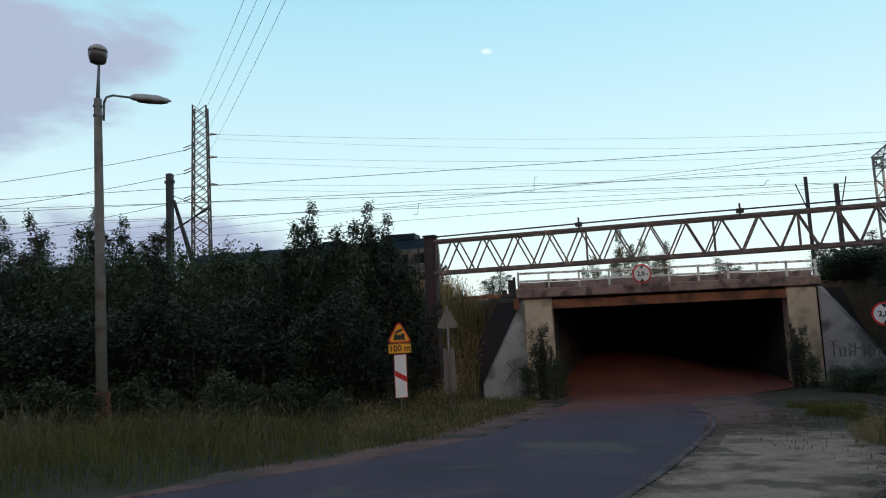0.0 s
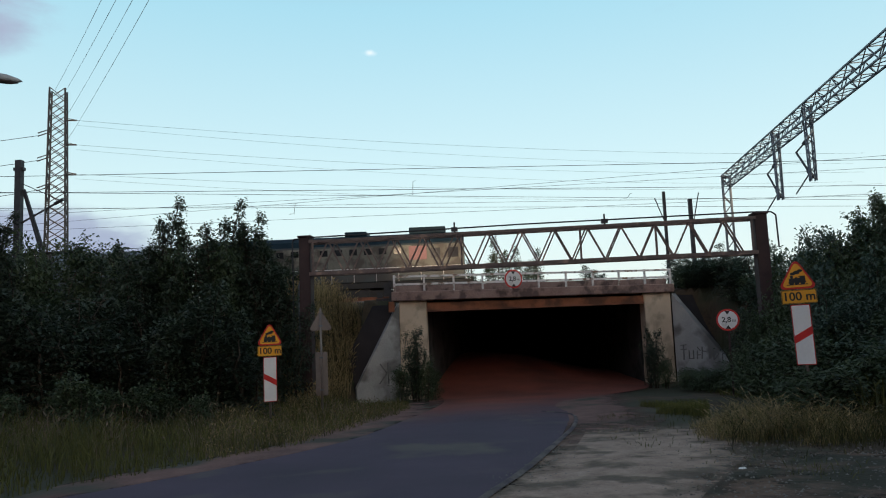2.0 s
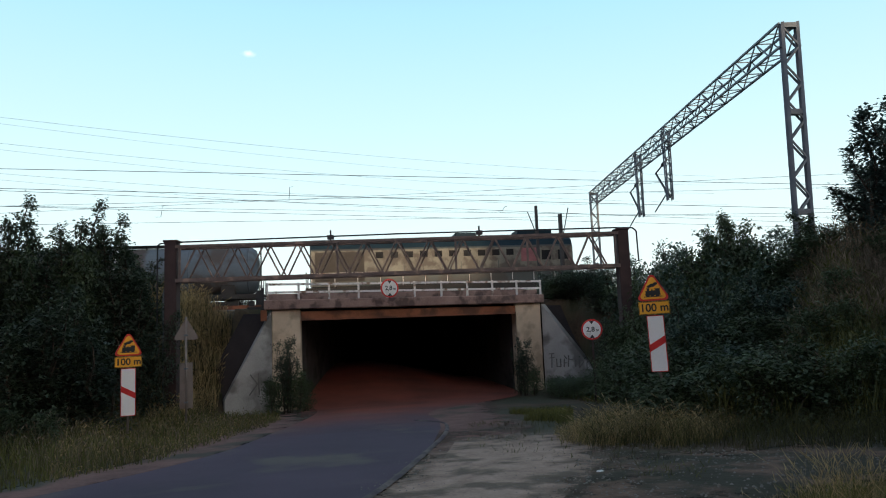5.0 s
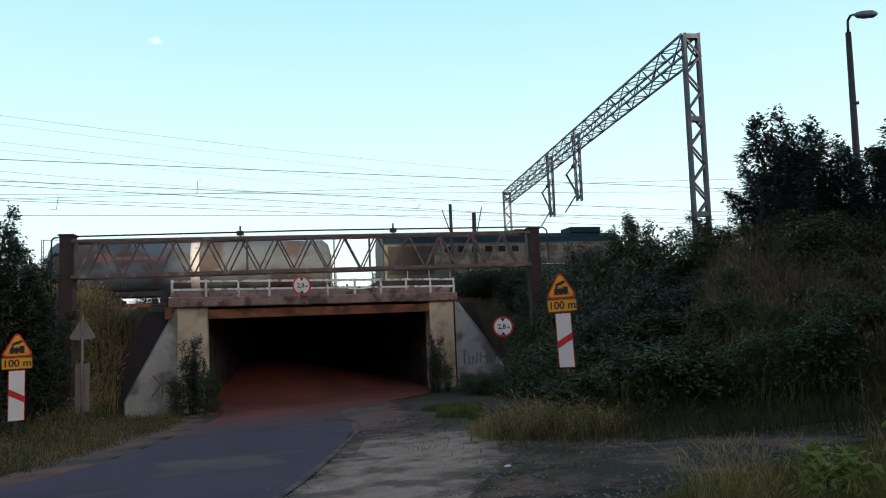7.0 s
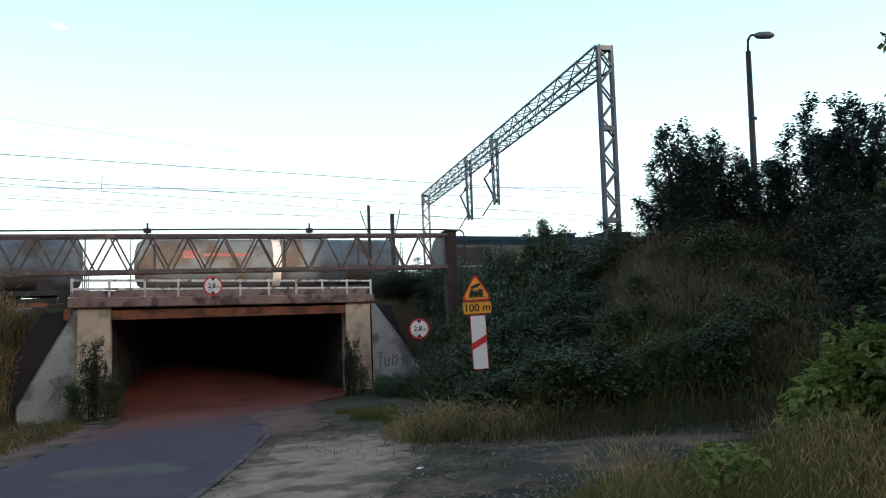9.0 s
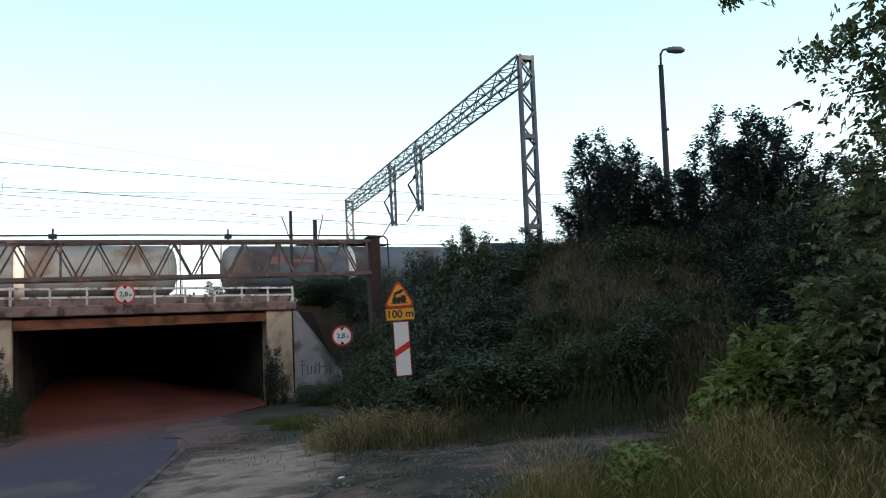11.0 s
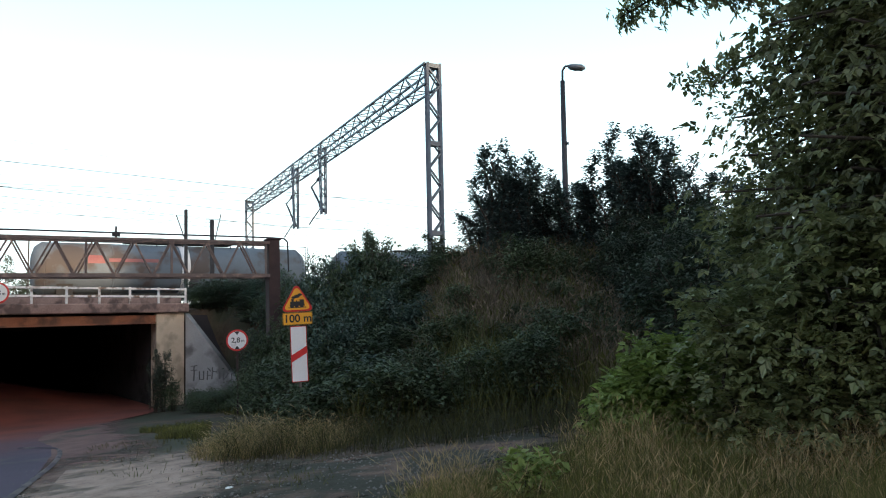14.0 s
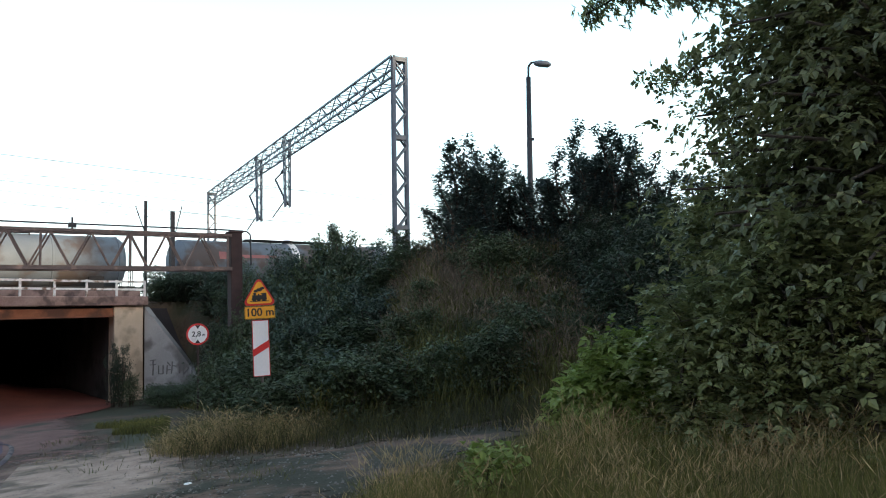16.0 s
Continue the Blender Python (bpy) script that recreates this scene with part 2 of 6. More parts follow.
M_YELLOW = mat("yellow_sign_face", (0.80, 0.34, 0.02), (0.88, 0.42, 0.03), 3, 40, 0.35, 0, 0.03, dirt=(0.55, 0.25, 0.03), dirt_amount=0.15)
M_RED = mat("red_sign_face", (0.55, 0.02, 0.02), (0.66, 0.035, 0.03), 3, 40, 0.35, 0, 0.03)
M_WHITE = mat("white_sign_face", (0.74, 0.72, 0.70), (0.84, 0.82, 0.80), 3, 40, 0.4, 0, 0.03, dirt=(0.52, 0.49, 0.46), dirt_amount=0.2, dirt_scale=3)
M_BLACK = mat("black_sign_face", (0.012, 0.012, 0.012), (0.02, 0.02, 0.02), 3, 40, 0.5, 0, 0.0)
M_SIGNBACK = mat("grey_sign_back", (0.16, 0.13, 0.115), (0.24, 0.20, 0.18), 3, 40, 0.6, 0.3, 0.05, dirt=(0.16, 0.12, 0.10), dirt_amount=0.3)
M_BARK = mat("bark", (0.040, 0.030, 0.022), (0.085, 0.065, 0.05), 6, 50, 0.95, 0, 0.6)
M_LEAF_DARK = leaf_mat("dark_leaves", (0.021, 0.034, 0.020), (0.052, 0.074, 0.040))
M_LEAF_MAPLE = leaf_mat("maple_leaves", (0.082, 0.104, 0.046), (0.25, 0.252, 0.098), 0.4, 0.40, 0.5)
M_LEAF_MID = leaf_mat("green_leaves", (0.038, 0.060, 0.028), (0.092, 0.120, 0.052))
M_LEAF_MAPLEDARK = leaf_mat("dark_maple_leaves", (0.036, 0.060, 0.054), (0.086, 0.122, 0.104))
M_LEAF_BLUE = leaf_mat("blue_green_leaves", (0.042, 0.072, 0.052), (0.095, 0.140, 0.098))
M_LEAF_LIGHT = leaf_mat("light_leaves", (0.11, 0.165, 0.035), (0.27, 0.32, 0.075), 0.4)
# The hedge's shade on the verge is partly put into this dark green.
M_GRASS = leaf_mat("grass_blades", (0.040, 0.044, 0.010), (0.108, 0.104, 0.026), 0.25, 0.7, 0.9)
M_DRYGRASS = leaf_mat("dry_grass_blades", (0.215, 0.150, 0.068), (0.42, 0.315, 0.158), 0.25, 0.75, 0.6)
M_MEADOW = leaf_mat("meadow_blades", (0.066, 0.074, 0.014), (0.205, 0.188, 0.046), 0.35, 0.7, 0.9)
M_STALK = leaf_mat("dry_weed_stalks", (0.110, 0.082, 0.056), (0.28, 0.215, 0.150), 0.2, 0.8, 0.6)
M_EDGE = mat("worn_edge_concrete", (0.070, 0.055, 0.053), (0.19, 0.150, 0.135), 2.0, 25, 0.95, 0, 0.5, dirt=(0.058, 0.042, 0.052), dirt_amount=0.45, dirt_scale=2.2)
M_TRAINGREEN = mat("loco_green", (0.030, 0.042, 0.042), (0.060, 0.075, 0.072), 1.0, 25, 0.5, 0, 0.05, dirt=(0.045, 0.042, 0.038), dirt_amount=0.4, dirt_scale=0.8)
M_TRAINCREAM = mat("loco_band", (0.095, 0.095, 0.080), (0.19, 0.185, 0.150), 1.0, 25, 0.6, 0, 0.05, dirt=(0.065, 0.055, 0.045), dirt_amount=0.45, dirt_scale=1.6)
M_TRAINDARK = mat("loco_frame", (0.025, 0.022, 0.020), (0.05, 0.045, 0.04), 2.0, 25, 0.7, 0.2, 0.1)
M_TRAINROOF = mat("loco_roof", (0.008, 0.020, 0.030), (0.016, 0.036, 0.052), 1.0, 20, 0.6, 0.1, 0.05)
M_GLASS = mat("dark_glass", (0.012, 0.013, 0.015), (0.022, 0.022, 0.024), 2, 10, 0.06, 0, 0)
M_GLASS.node_tree.nodes["Principled BSDF"].inputs["Specular IOR Level"].default_value = 0.25
M_TRAINROOF.node_tree.nodes["Principled BSDF"].inputs["Specular IOR Level"].default_value = 0.12
M_TANK = mat("tank_paint", (0.110, 0.138, 0.165), (0.165, 0.198, 0.228), 0.7, 20, 0.66, 0.0, 0.03, dirt=(0.10, 0.085, 0.078), dirt_amount=0.35, dirt_scale=0.6)
M_TANK.node_tree.nodes["Principled BSDF"].inputs["Specular IOR Level"].default_value = 0.22
M_TANKMARK = mat("tank_red_mark", (0.22, 0.075, 0.072), (0.29, 0.11, 0.105), 2, 20, 0.5, 0, 0.02)
M_PINK = mat("faded_red_paint", (0.17, 0.050, 0.060), (0.26, 0.095, 0.105), 3, 20, 0.5, 0, 0.02)

def thinning(m, scale=1.6):
    """Lets a ground sheet thin out raggedly towards its border, where its 'inner' value falls to nought."""
    n, l = m.node_tree.nodes, m.node_tree.links
    at = n.new("ShaderNodeAttribute")
    at.attribute_name = "inner"
    tc, nz = n.new("ShaderNodeTexCoord"), n.new("ShaderNodeTexNoise")
    nz.inputs["Scale"].default_value, nz.inputs["Detail"].default_value, nz.inputs["Roughness"].default_value = scale, 9, 0.65
    l.new(tc.outputs["Object"], nz.inputs["Vector"])
    ad = n.new("ShaderNodeMath")
    ad.operation = "MULTIPLY_ADD"
    ad.inputs[1].default_value = 0.62
    l.new(at.outputs["Fac"], ad.inputs[0])
    l.new(nz.outputs["Fac"], ad.inputs[2])
    mr = n.new("ShaderNodeMapRange")
    mr.interpolation_type = "SMOOTHSTEP"
    mr.inputs["From Min"].default_value, mr.inputs["From Max"].default_value = 0.42, 0.98
    l.new(ad.outputs[0], mr.inputs["Value"])
    tp, mx = n.new("ShaderNodeBsdfTransparent"), n.new("ShaderNodeMixShader")
    l.new(mr.outputs["Result"], mx.inputs["Fac"])
    l.new(tp.outputs[0], mx.inputs[1])
    l.new(n["Principled BSDF"].outputs[0], mx.inputs[2])
    l.new(mx.outputs[0], n["Material Output"].inputs["Surface"])


for m_ in (M_SAND, M_GRAVEL, M_MUDDRY):
    thinning(m_)

# ---------------------------------------------------------------- mesh helpers
TRACK_TURN = -12.0
TRK = pose(0, 0, 0, 0, 0, TRACK_TURN)
RAIL_Z = 2.85


def tr(u, p, z=0.0):
    """A place given along the track (u), away from the eye (p) and up."""
    return TRK @ Vector((u, p, z))


def up(x, y):
    v = TRK.inverted() @ Vector((x, y, 0))
    return v.x, v.y


def polar(az, d, z=0.0):
    return Vector((math.sin(radians(az)) * d, math.cos(radians(az)) * d, z))


def box(bm, x0, x1, y0, y1, z0, z1):
    vs = [bm.verts.new((x, y, z)) for z in (z0, z1) for x, y in ((x0, y0), (x1, y0), (x1, y1), (x0, y1))]
    for f in ((3, 2, 1, 0), (4, 5, 6, 7), (0, 1, 5, 4), (1, 2, 6, 5), (2, 3, 7, 6), (3, 0, 4, 7)):
        bm.faces.new([vs[i] for i in f])
    return vs


def rod(bm, a, b, r, r2=None, sides=6):
    a, b = Vector(a), Vector(b)
    r2 = r if r2 is None else r2
    q = (b - a).to_track_quat("Z", "Y")
    rings = []
    for c, rr in ((a, r), (b, r2)):
        rings.append([bm.verts.new(c + q @ Vector((math.cos(2 * math.pi * i / sides) * rr, math.sin(2 * math.pi * i / sides) * rr, 0))) for i in range(sides)])
    for i in range(sides):
        j = (i + 1) % sides
        bm.faces.new((rings[0][i], rings[0][j], rings[1][j], rings[1][i]))
    bm.faces.new(rings[0][::-1])
    bm.faces.new(rings[1])


def tube(bm, pts, r, sides=4):
    """One unbroken thin tube along the points."""
    rings = []
    pts = [Vector(p) for p in pts]
    for i, p in enumerate(pts):
        q = (pts[min(i + 1, len(pts) - 1)] - pts[max(i - 1, 0)]).to_track_quat("Z", "Y")
        rings.append([bm.verts.new(p + q @ Vector((math.cos(2 * math.pi * k / sides) * r, math.sin(2 * math.pi * k / sides) * r, 0))) for k in range(sides)])
    for a, b in zip(rings, rings[1:]):
        for i in range(sides):
            j = (i + 1) % sides
            bm.faces.new((a[i], a[j], b[j], b[i]))


def bar(bm, a, b, w, h=None):
    """A square bar from a to b."""
    a, b = Vector(a), Vector(b)
    h = h or w
    q = (b - a).to_track_quat("Z", "Y")
    L = (b - a).length
    vs = box(bm, -w / 2, w / 2, -h / 2, h / 2, 0, L)
    for v in vs:
        v.co = a + q @ v.co


def prism(bm, pts, y0, y1):
    """A polygon in x and z, drawn out from y0 to y1."""
    a = [bm.verts.new((x, y0, z)) for x, z in pts]
    b = [bm.verts.new((x, y1, z)) for x, z in pts]
    bm.faces.new(a)
    bm.faces.new(b[::-1])
    for i in range(len(pts)):
        j = (i + 1) % len(pts)
        bm.faces.new((a[j], a[i], b[i], b[j]))


def lathe(bm, prof, sides=20, axis="Z"):
    rings = []
    for r, h in prof:
        ring = []
        for i in range(sides):
            c, s = math.cos(2 * math.pi * i / sides) * r, math.sin(2 * math.pi * i / sides) * r
            ring.append(bm.verts.new((c, s, h) if axis == "Z" else (h, c, s)))
        rings.append(ring)
    for a, b in zip(rings, rings[1:]):
        for i in range(sides):
            j = (i + 1) % sides
            bm.faces.new((a[i], a[j], b[j], b[i]))
    bm.faces.new(rings[0][::-1])
    bm.faces.new(rings[-1])


def part(name, bm, material, parent=None, label="", smooth=False, bevel=0.0):
    if bevel:
        bmesh.ops.bevel(bm, geom=bm.edges[:], offset=bevel, segments=1, affect="EDGES")
    bmesh.ops.recalc_face_normals(bm, faces=bm.faces[:])
    me = bpy.data.meshes.new(name)
    bm.to_mesh(me)
    bm.free()
    if smooth:
        me.shade_smooth()
    me.materials.append(material)
    ob = new(name, me)
    ob.parent = parent
    if label:
        ob["label"] = label
    return ob


def raw(name, verts, faces, material, parent=None, smooth=False):
    me = bpy.data.meshes.new(name)
    me.from_pydata(verts, [], faces)
    me.update()
    if smooth:
        me.shade_smooth()
    me.materials.append(material)
    ob = new(name, me)
    ob.parent = parent
    return ob


def thing(name, m, label, category, group="", kind=""):
    ob = new(name)
    ob.matrix_basis = m.copy()
    ob.empty_display_size = 0.2
    return tagged(ob, label, category, group, kind)


def words(text, size, material, parent, m, name="lettering"):
    cu = bpy.data.curves.new(name, "FONT")
    cu.offset = size * 0.018
    cu.body, cu.size, cu.extrude, cu.align_x, cu.align_y = text, size, 0.002, "CENTER", "CENTER"
    tmp = bpy.data.objects.new("tmp", cu)
    me = bpy.data.meshes.new_from_object(tmp)
    bpy.data.objects.remove(tmp)
    me.materials.append(material)
    ob = new(name, me)
    ob.parent, ob.matrix_basis = parent, m
    return ob


# ---------------------------------------------------------------- ground
SLOT_L, SLOT_R = -1.51, 7.12      # inner faces of the underpass, along the track
FACE_L, FACE_R = 26.26, 28.57     # the portal's plane at those faces
TUNNEL_END = 74.0
TOP = 2.55


def sstep(a, b, x):
    k = min(1.0, max(0.0, (x - a) / (b - a)))
    return k * k * (3 - 2 * k)


def base_z(x, y):
    """The falling ground before the underpass."""
    z = -0.055 * min(max(y - 4, 0), 21.9)
    u, p = up(x, y)
    if p > 25.5 and -3 < u < 8:
        # heaped mud under the bridge, high along one side and sunk along the other
        z += 1.15 * sstep(25.5, 35.5, p) * (1 - sstep(38, 45, p)) * (1 - sstep(0.5, 7.5, u)) - 0.5 * sstep(37, 44, p)
    return z


WING_L = ((-2.51, 25.99), (-4.03, 25.15))     # head and foot of each wing wall
WING_R = ((8.30, 28.89), (10.0, 27.2))


def lerp_line(pts, u):
    if u <= pts[0][0]:
        return pts[0][1]
    for (a, b), (c, d) in zip(pts, pts[1:]):
        if u <= c:
            return b + (d - b) * (u - a) / (c - a)
    return pts[-1][1]


FOOT = [(-40, 20.5), (-14, 20.3), (-6.0, 21.6), (-4.2, 24.6), (10.0, 25.0), (11.0, 20.5), (12.0, 16.5), (13.5, 11.8), (16, 10.4), (30, 10.0)]


def ground_z(u, p):
    v = tr(u, p)
    b = base_z(v.x, v.y)
    x, y = v.x, v.y
    # the far end is closed by earth, added to keep the passage dark
    if SLOT_L - 0.5 < u < SLOT_R + 0.5 and p < TUNNEL_END - 0.6:
        return b
    wing = None
    if WING_L[1][0] < u <= SLOT_L - 0.5:
        k = min(1, max(0, (WING_L[0][0] - u) / (WING_L[0][0] - WING_L[1][0])))
        wing = (WING_L[0][1] + (WING_L[1][1] - WING_L[0][1]) * k, k)
    elif SLOT_R + 0.5 <= u < WING_R[1][0]:
        k = min(1, max(0, (u - WING_R[0][0]) / (WING_R[1][0] - WING_R[0][0])))
        wing = (WING_R[0][1] + (WING_R[1][1] - WING_R[0][1]) * k, k)
    if wing:
        pw, k = wing
        if p < pw + 0.40:
            z = b
        else:
            zw = 2.2 - 3.0 * k
            z = zw + (TOP - zw) * min(1, max(0, (p - pw - 0.42) / 1.8))
    else:
        f = lerp_line(FOOT, u)
        k = min(1.0, max(0.0, (p - f) / 4.8))
        z = b + (TOP - b) * (k * 0.85 + 0.15 * k * k * (3 - 2 * k))
    if p > TUNNEL_END:
        z = TOP + (-0.5 - TOP) * sstep(TUNNEL_END, TUNNEL_END + 20, p)
        if -14 < u < 20:
            z = max(z, TOP)
    # the weedy bank beside the path stands higher than the track
    az, d = math.degrees(math.atan2(x, y)), math.hypot(x, y)
    if az > 41 and x > 0 and 12 < d < 27:
        rise = b + (2.95 - b) * min(1.0, max(0.0, (d - 12.6) / 7.4)) * (1 - 0.4 * sstep(21, 26, d))
        z = max(z, z + (rise - z) * sstep(42.5, 50, az) * (1 - sstep(92, 104, az)))
    # grass mound beside the eye, and the raised verge beyond the road
    z += 0.15 * math.exp(-((x - 7.5) / 3.0) ** 2 - ((y - 2.5) / 2.2) ** 2)
    z += 0.25 * sstep(-2.5, -6, x) * sstep(7, 10, y) * sstep(24, 18, y)
    return z


def build_ground():
    us = sorted({-700, -400, -250, -160, -110, -85, *range(-70, -20, 5), *[i * 1.0 for i in range(-20, 31)], *range(35, 75, 5), 90, 130, 200, 320, 500, 700,
                 *[i * 0.25 for i in range(-28, -6)], *[i * 0.25 for i in range(30, 52)], SLOT_L - 0.5, SLOT_L - 0.51, SLOT_R + 0.5, SLOT_R + 0.51})
    ps = sorted({-600, -300, -150, -90, -60, -40, -30, -25, *[i * 1.0 for i in range(-20, 78)], *[i * 0.25 for i in range(84, 128)], 85, 100, 130, 200, 350, 600, 900})
    verts, faces = [], []
    for p in ps:
        for u in us:
            v = tr(u, p)
            z = ground_z(u, p)
            if not (SLOT_L - 0.6 < u < SLOT_R + 0.6):
                z += (0.008 if abs(v.x) < 16 and -6 < v.y < 24 else 0.06) * noise.noise((v.x * 0.5, v.y * 0.5, 0))
            verts.append((v.x, v.y, z))
    W = len(us)
    for j in range(len(ps) - 1):
        for i in range(W - 1):
            faces.append((j * W + i, j * W + i + 1, (j + 1) * W + i + 1, (j + 1) * W + i))
    return tagged(raw("ground", verts, faces, M_SOIL, smooth=False), "dark soil ground with grass, rising into a railway embankment", "ground", kind="structure")


ground = build_ground()


def gz(x, y):
    u, p = up(x, y)
    return ground_z(u, p)


def sheet(name, left, right, lift, material, label, category, cols=8, sub=10, rag=0.0):
    """A strip of surface between two side lines (lists of x, y), laid a little over the ground."""
    def along(line, k):
        f = k * (len(line) - 1)
        i = min(int(f), len(line) - 2)
        p0, p1, p2, p3 = line[max(i - 1, 0)], line[i], line[i + 1], line[min(i + 2, len(line) - 1)]
        s = f - i
        return [0.5 * (2 * b + (c - a) * s + (2 * a - 5 * b + 4 * c - d) * s * s + (3 * b - a - 3 * c + d) * s ** 3) for a, b, c, d in zip(p0, p1, p2, p3)]
    n = sub * (len(left) - 1)
    verts, faces = [], []
    for j in range(n + 1):
        a, b = along(left, j / n), along(right, j / n)
        for i in range(cols + 1):
            s = i / cols
            x, y = a[0] + (b[0] - a[0]) * s, a[1] + (b[1] - a[1]) * s
            if rag and i in (0, cols):
                x += rag * noise.noise((x * 1.7, y * 1.7, 3.0))
                y += rag * noise.noise((x * 1.7, y * 1.7, 9.0))
            verts.append((x, y, base_z(x, y) + lift + (0.02 * (1 - (2 * s - 1) ** 2))))
    for j in range(n):
        for i in range(cols):
            k = j * (cols + 1) + i
            faces.append((k, k + 1, k + cols + 2, k + cols + 1))
    ob = raw(name, verts, faces, material, smooth=True)
    inner = ob.data.attributes.new("inner", "FLOAT", "POINT")
    for j in range(n + 1):
        for i in range(cols + 1):
            side = min(i, cols - i) / cols * 2
            inner.data[j * (cols + 1) + i].value = min(1.0, side * 1.4, min(j, n - j) / n * 2.6)
    return tagged(ob, label, category, kind="structure")


pl, pr = tr(SLOT_L, FACE_L), tr(SLOT_R, FACE_R)
ROAD_L = [(-30, -4), (-14, 2.0), (-7.8, 5.7), (-3.4, 9.2), (-0.25, 12.75), (1.65, 17.2), (3.3, 22.0), (pl.x, pl.y), tuple(tr(SLOT_L, 42)[:2]), tuple(tr(SLOT_L, 72.0)[:2])]
ROAD_R = [(-26, -11), (-11, -4.5), (-3.2, 0.5), (1.55, 7.1), (3.8, 11.3), (5.55, 15.6), (6.9, 19.8), tuple(tr(6.9, 27.8)[:2]), tuple(tr(7.0, 43.0)[:2]), tuple(tr(7.0, 71.5)[:2])]
sheet("sand_lot", [(-8.0, 0.3), (-0.6, 5.6), (1.7, 8.0), (3.3, 11.2), (3.9, 12.3)], [(0.6, -1.2), (2.9, 4.6), (5.0, 7.6), (6.7, 10.2), (7.2, 11.8)], 0.022, M_SAND, "pale trampled sand beside the road", "sand", rag=0.35, sub=16, cols=14)
sheet("gravel_path", [(1.0, 8.0), (5.0, 8.8), (7.2, 7.9), (9.4, 7.4), (16.0, 6.0)], [(0.2, 2.0), (4.2, 4.0), (6.8, 4.9), (9.0, 4.8), (15.0, 3.4)], 0.012, M_GRAVEL, "dark gravel path leading along the embankment", "path", rag=0.3, sub=16, cols=12)
sheet("dirt_shoulder", [(1.6, 9.6), (3.4, 14.0), (4.6, 18.0), (5.0, 22.0), (6.2, 27.5)], [(5.2, 9.9), (6.9, 13.8), (8.3, 18.0), (10.0, 22.0), (12.0, 27.0)], 0.016, M_MUDDRY, "mauve brown trampled dirt by the underpass mouth", "dirt", rag=0.5, sub=16)
sheet("edge_strip", [(1.10, 6.3), (1.52, 7.1), (2.32, 8.47), (3.56, 10.84), (4.58, 12.88), (5.30, 14.7), (5.45, 15.6), (5.20, 16.6)], [(1.20, 6.27), (1.62, 7.06), (2.42, 8.42), (3.65, 10.79), (4.66, 12.83), (5.37, 14.66), (5.52, 15.62), (5.26, 16.64)], 0.046, M_EDGE, "thin worn concrete edge of the asphalt", "edge", cols=2)
sheet("verge_dirt", [(x - 1.0, y + 0.35) for x, y in ROAD_L[1:8]], [(x + 0.7, y - 0.25) for x, y in ROAD_L[1:8]], 0.03, M_MUDDRY, "bare reddish dirt between asphalt and grass", "dirt", cols=8, rag=0.3, sub=20)
sheet("road", ROAD_L, ROAD_R, 0.035, M_ASPHALT, "worn grey asphalt road passing into brown mud under the bridge", "road", rag=0.05, sub=16, cols=10)


# ---------------------------------------------------------------- railway bridge
def facade_p(u):
    return FACE_L + (u - SLOT_L) / (SLOT_R - SLOT_L) * (FACE_R - FACE_L)


Z_SOFFIT, Z_FASC0, Z_FASC1, Z_RAILTOP = 2.02, 2.41, 2.76, 3.38


def slab(bm, u0, u1, front, back, z0, z1):
    """A block between u0 and u1 whose front follows the portal's slanting plane."""
    vs = []
    for z in (z0, z1):
        for u, p in ((u0, facade_p(u0) + front), (u1, facade_p(u1) + front), (u1, back if back > 20 else facade_p(u1) + back), (u0, back if back > 20 else facade_p(u0) + back)):
            vs.append(bm.verts.new((u, p, z)))
    for f in ((3, 2, 1, 0), (4, 5, 6, 7), (0, 1, 5, 4), (1, 2, 6, 5), (2, 3, 7, 6), (3, 0, 4, 7)):
        bm.faces.new([vs[i] for i in f])


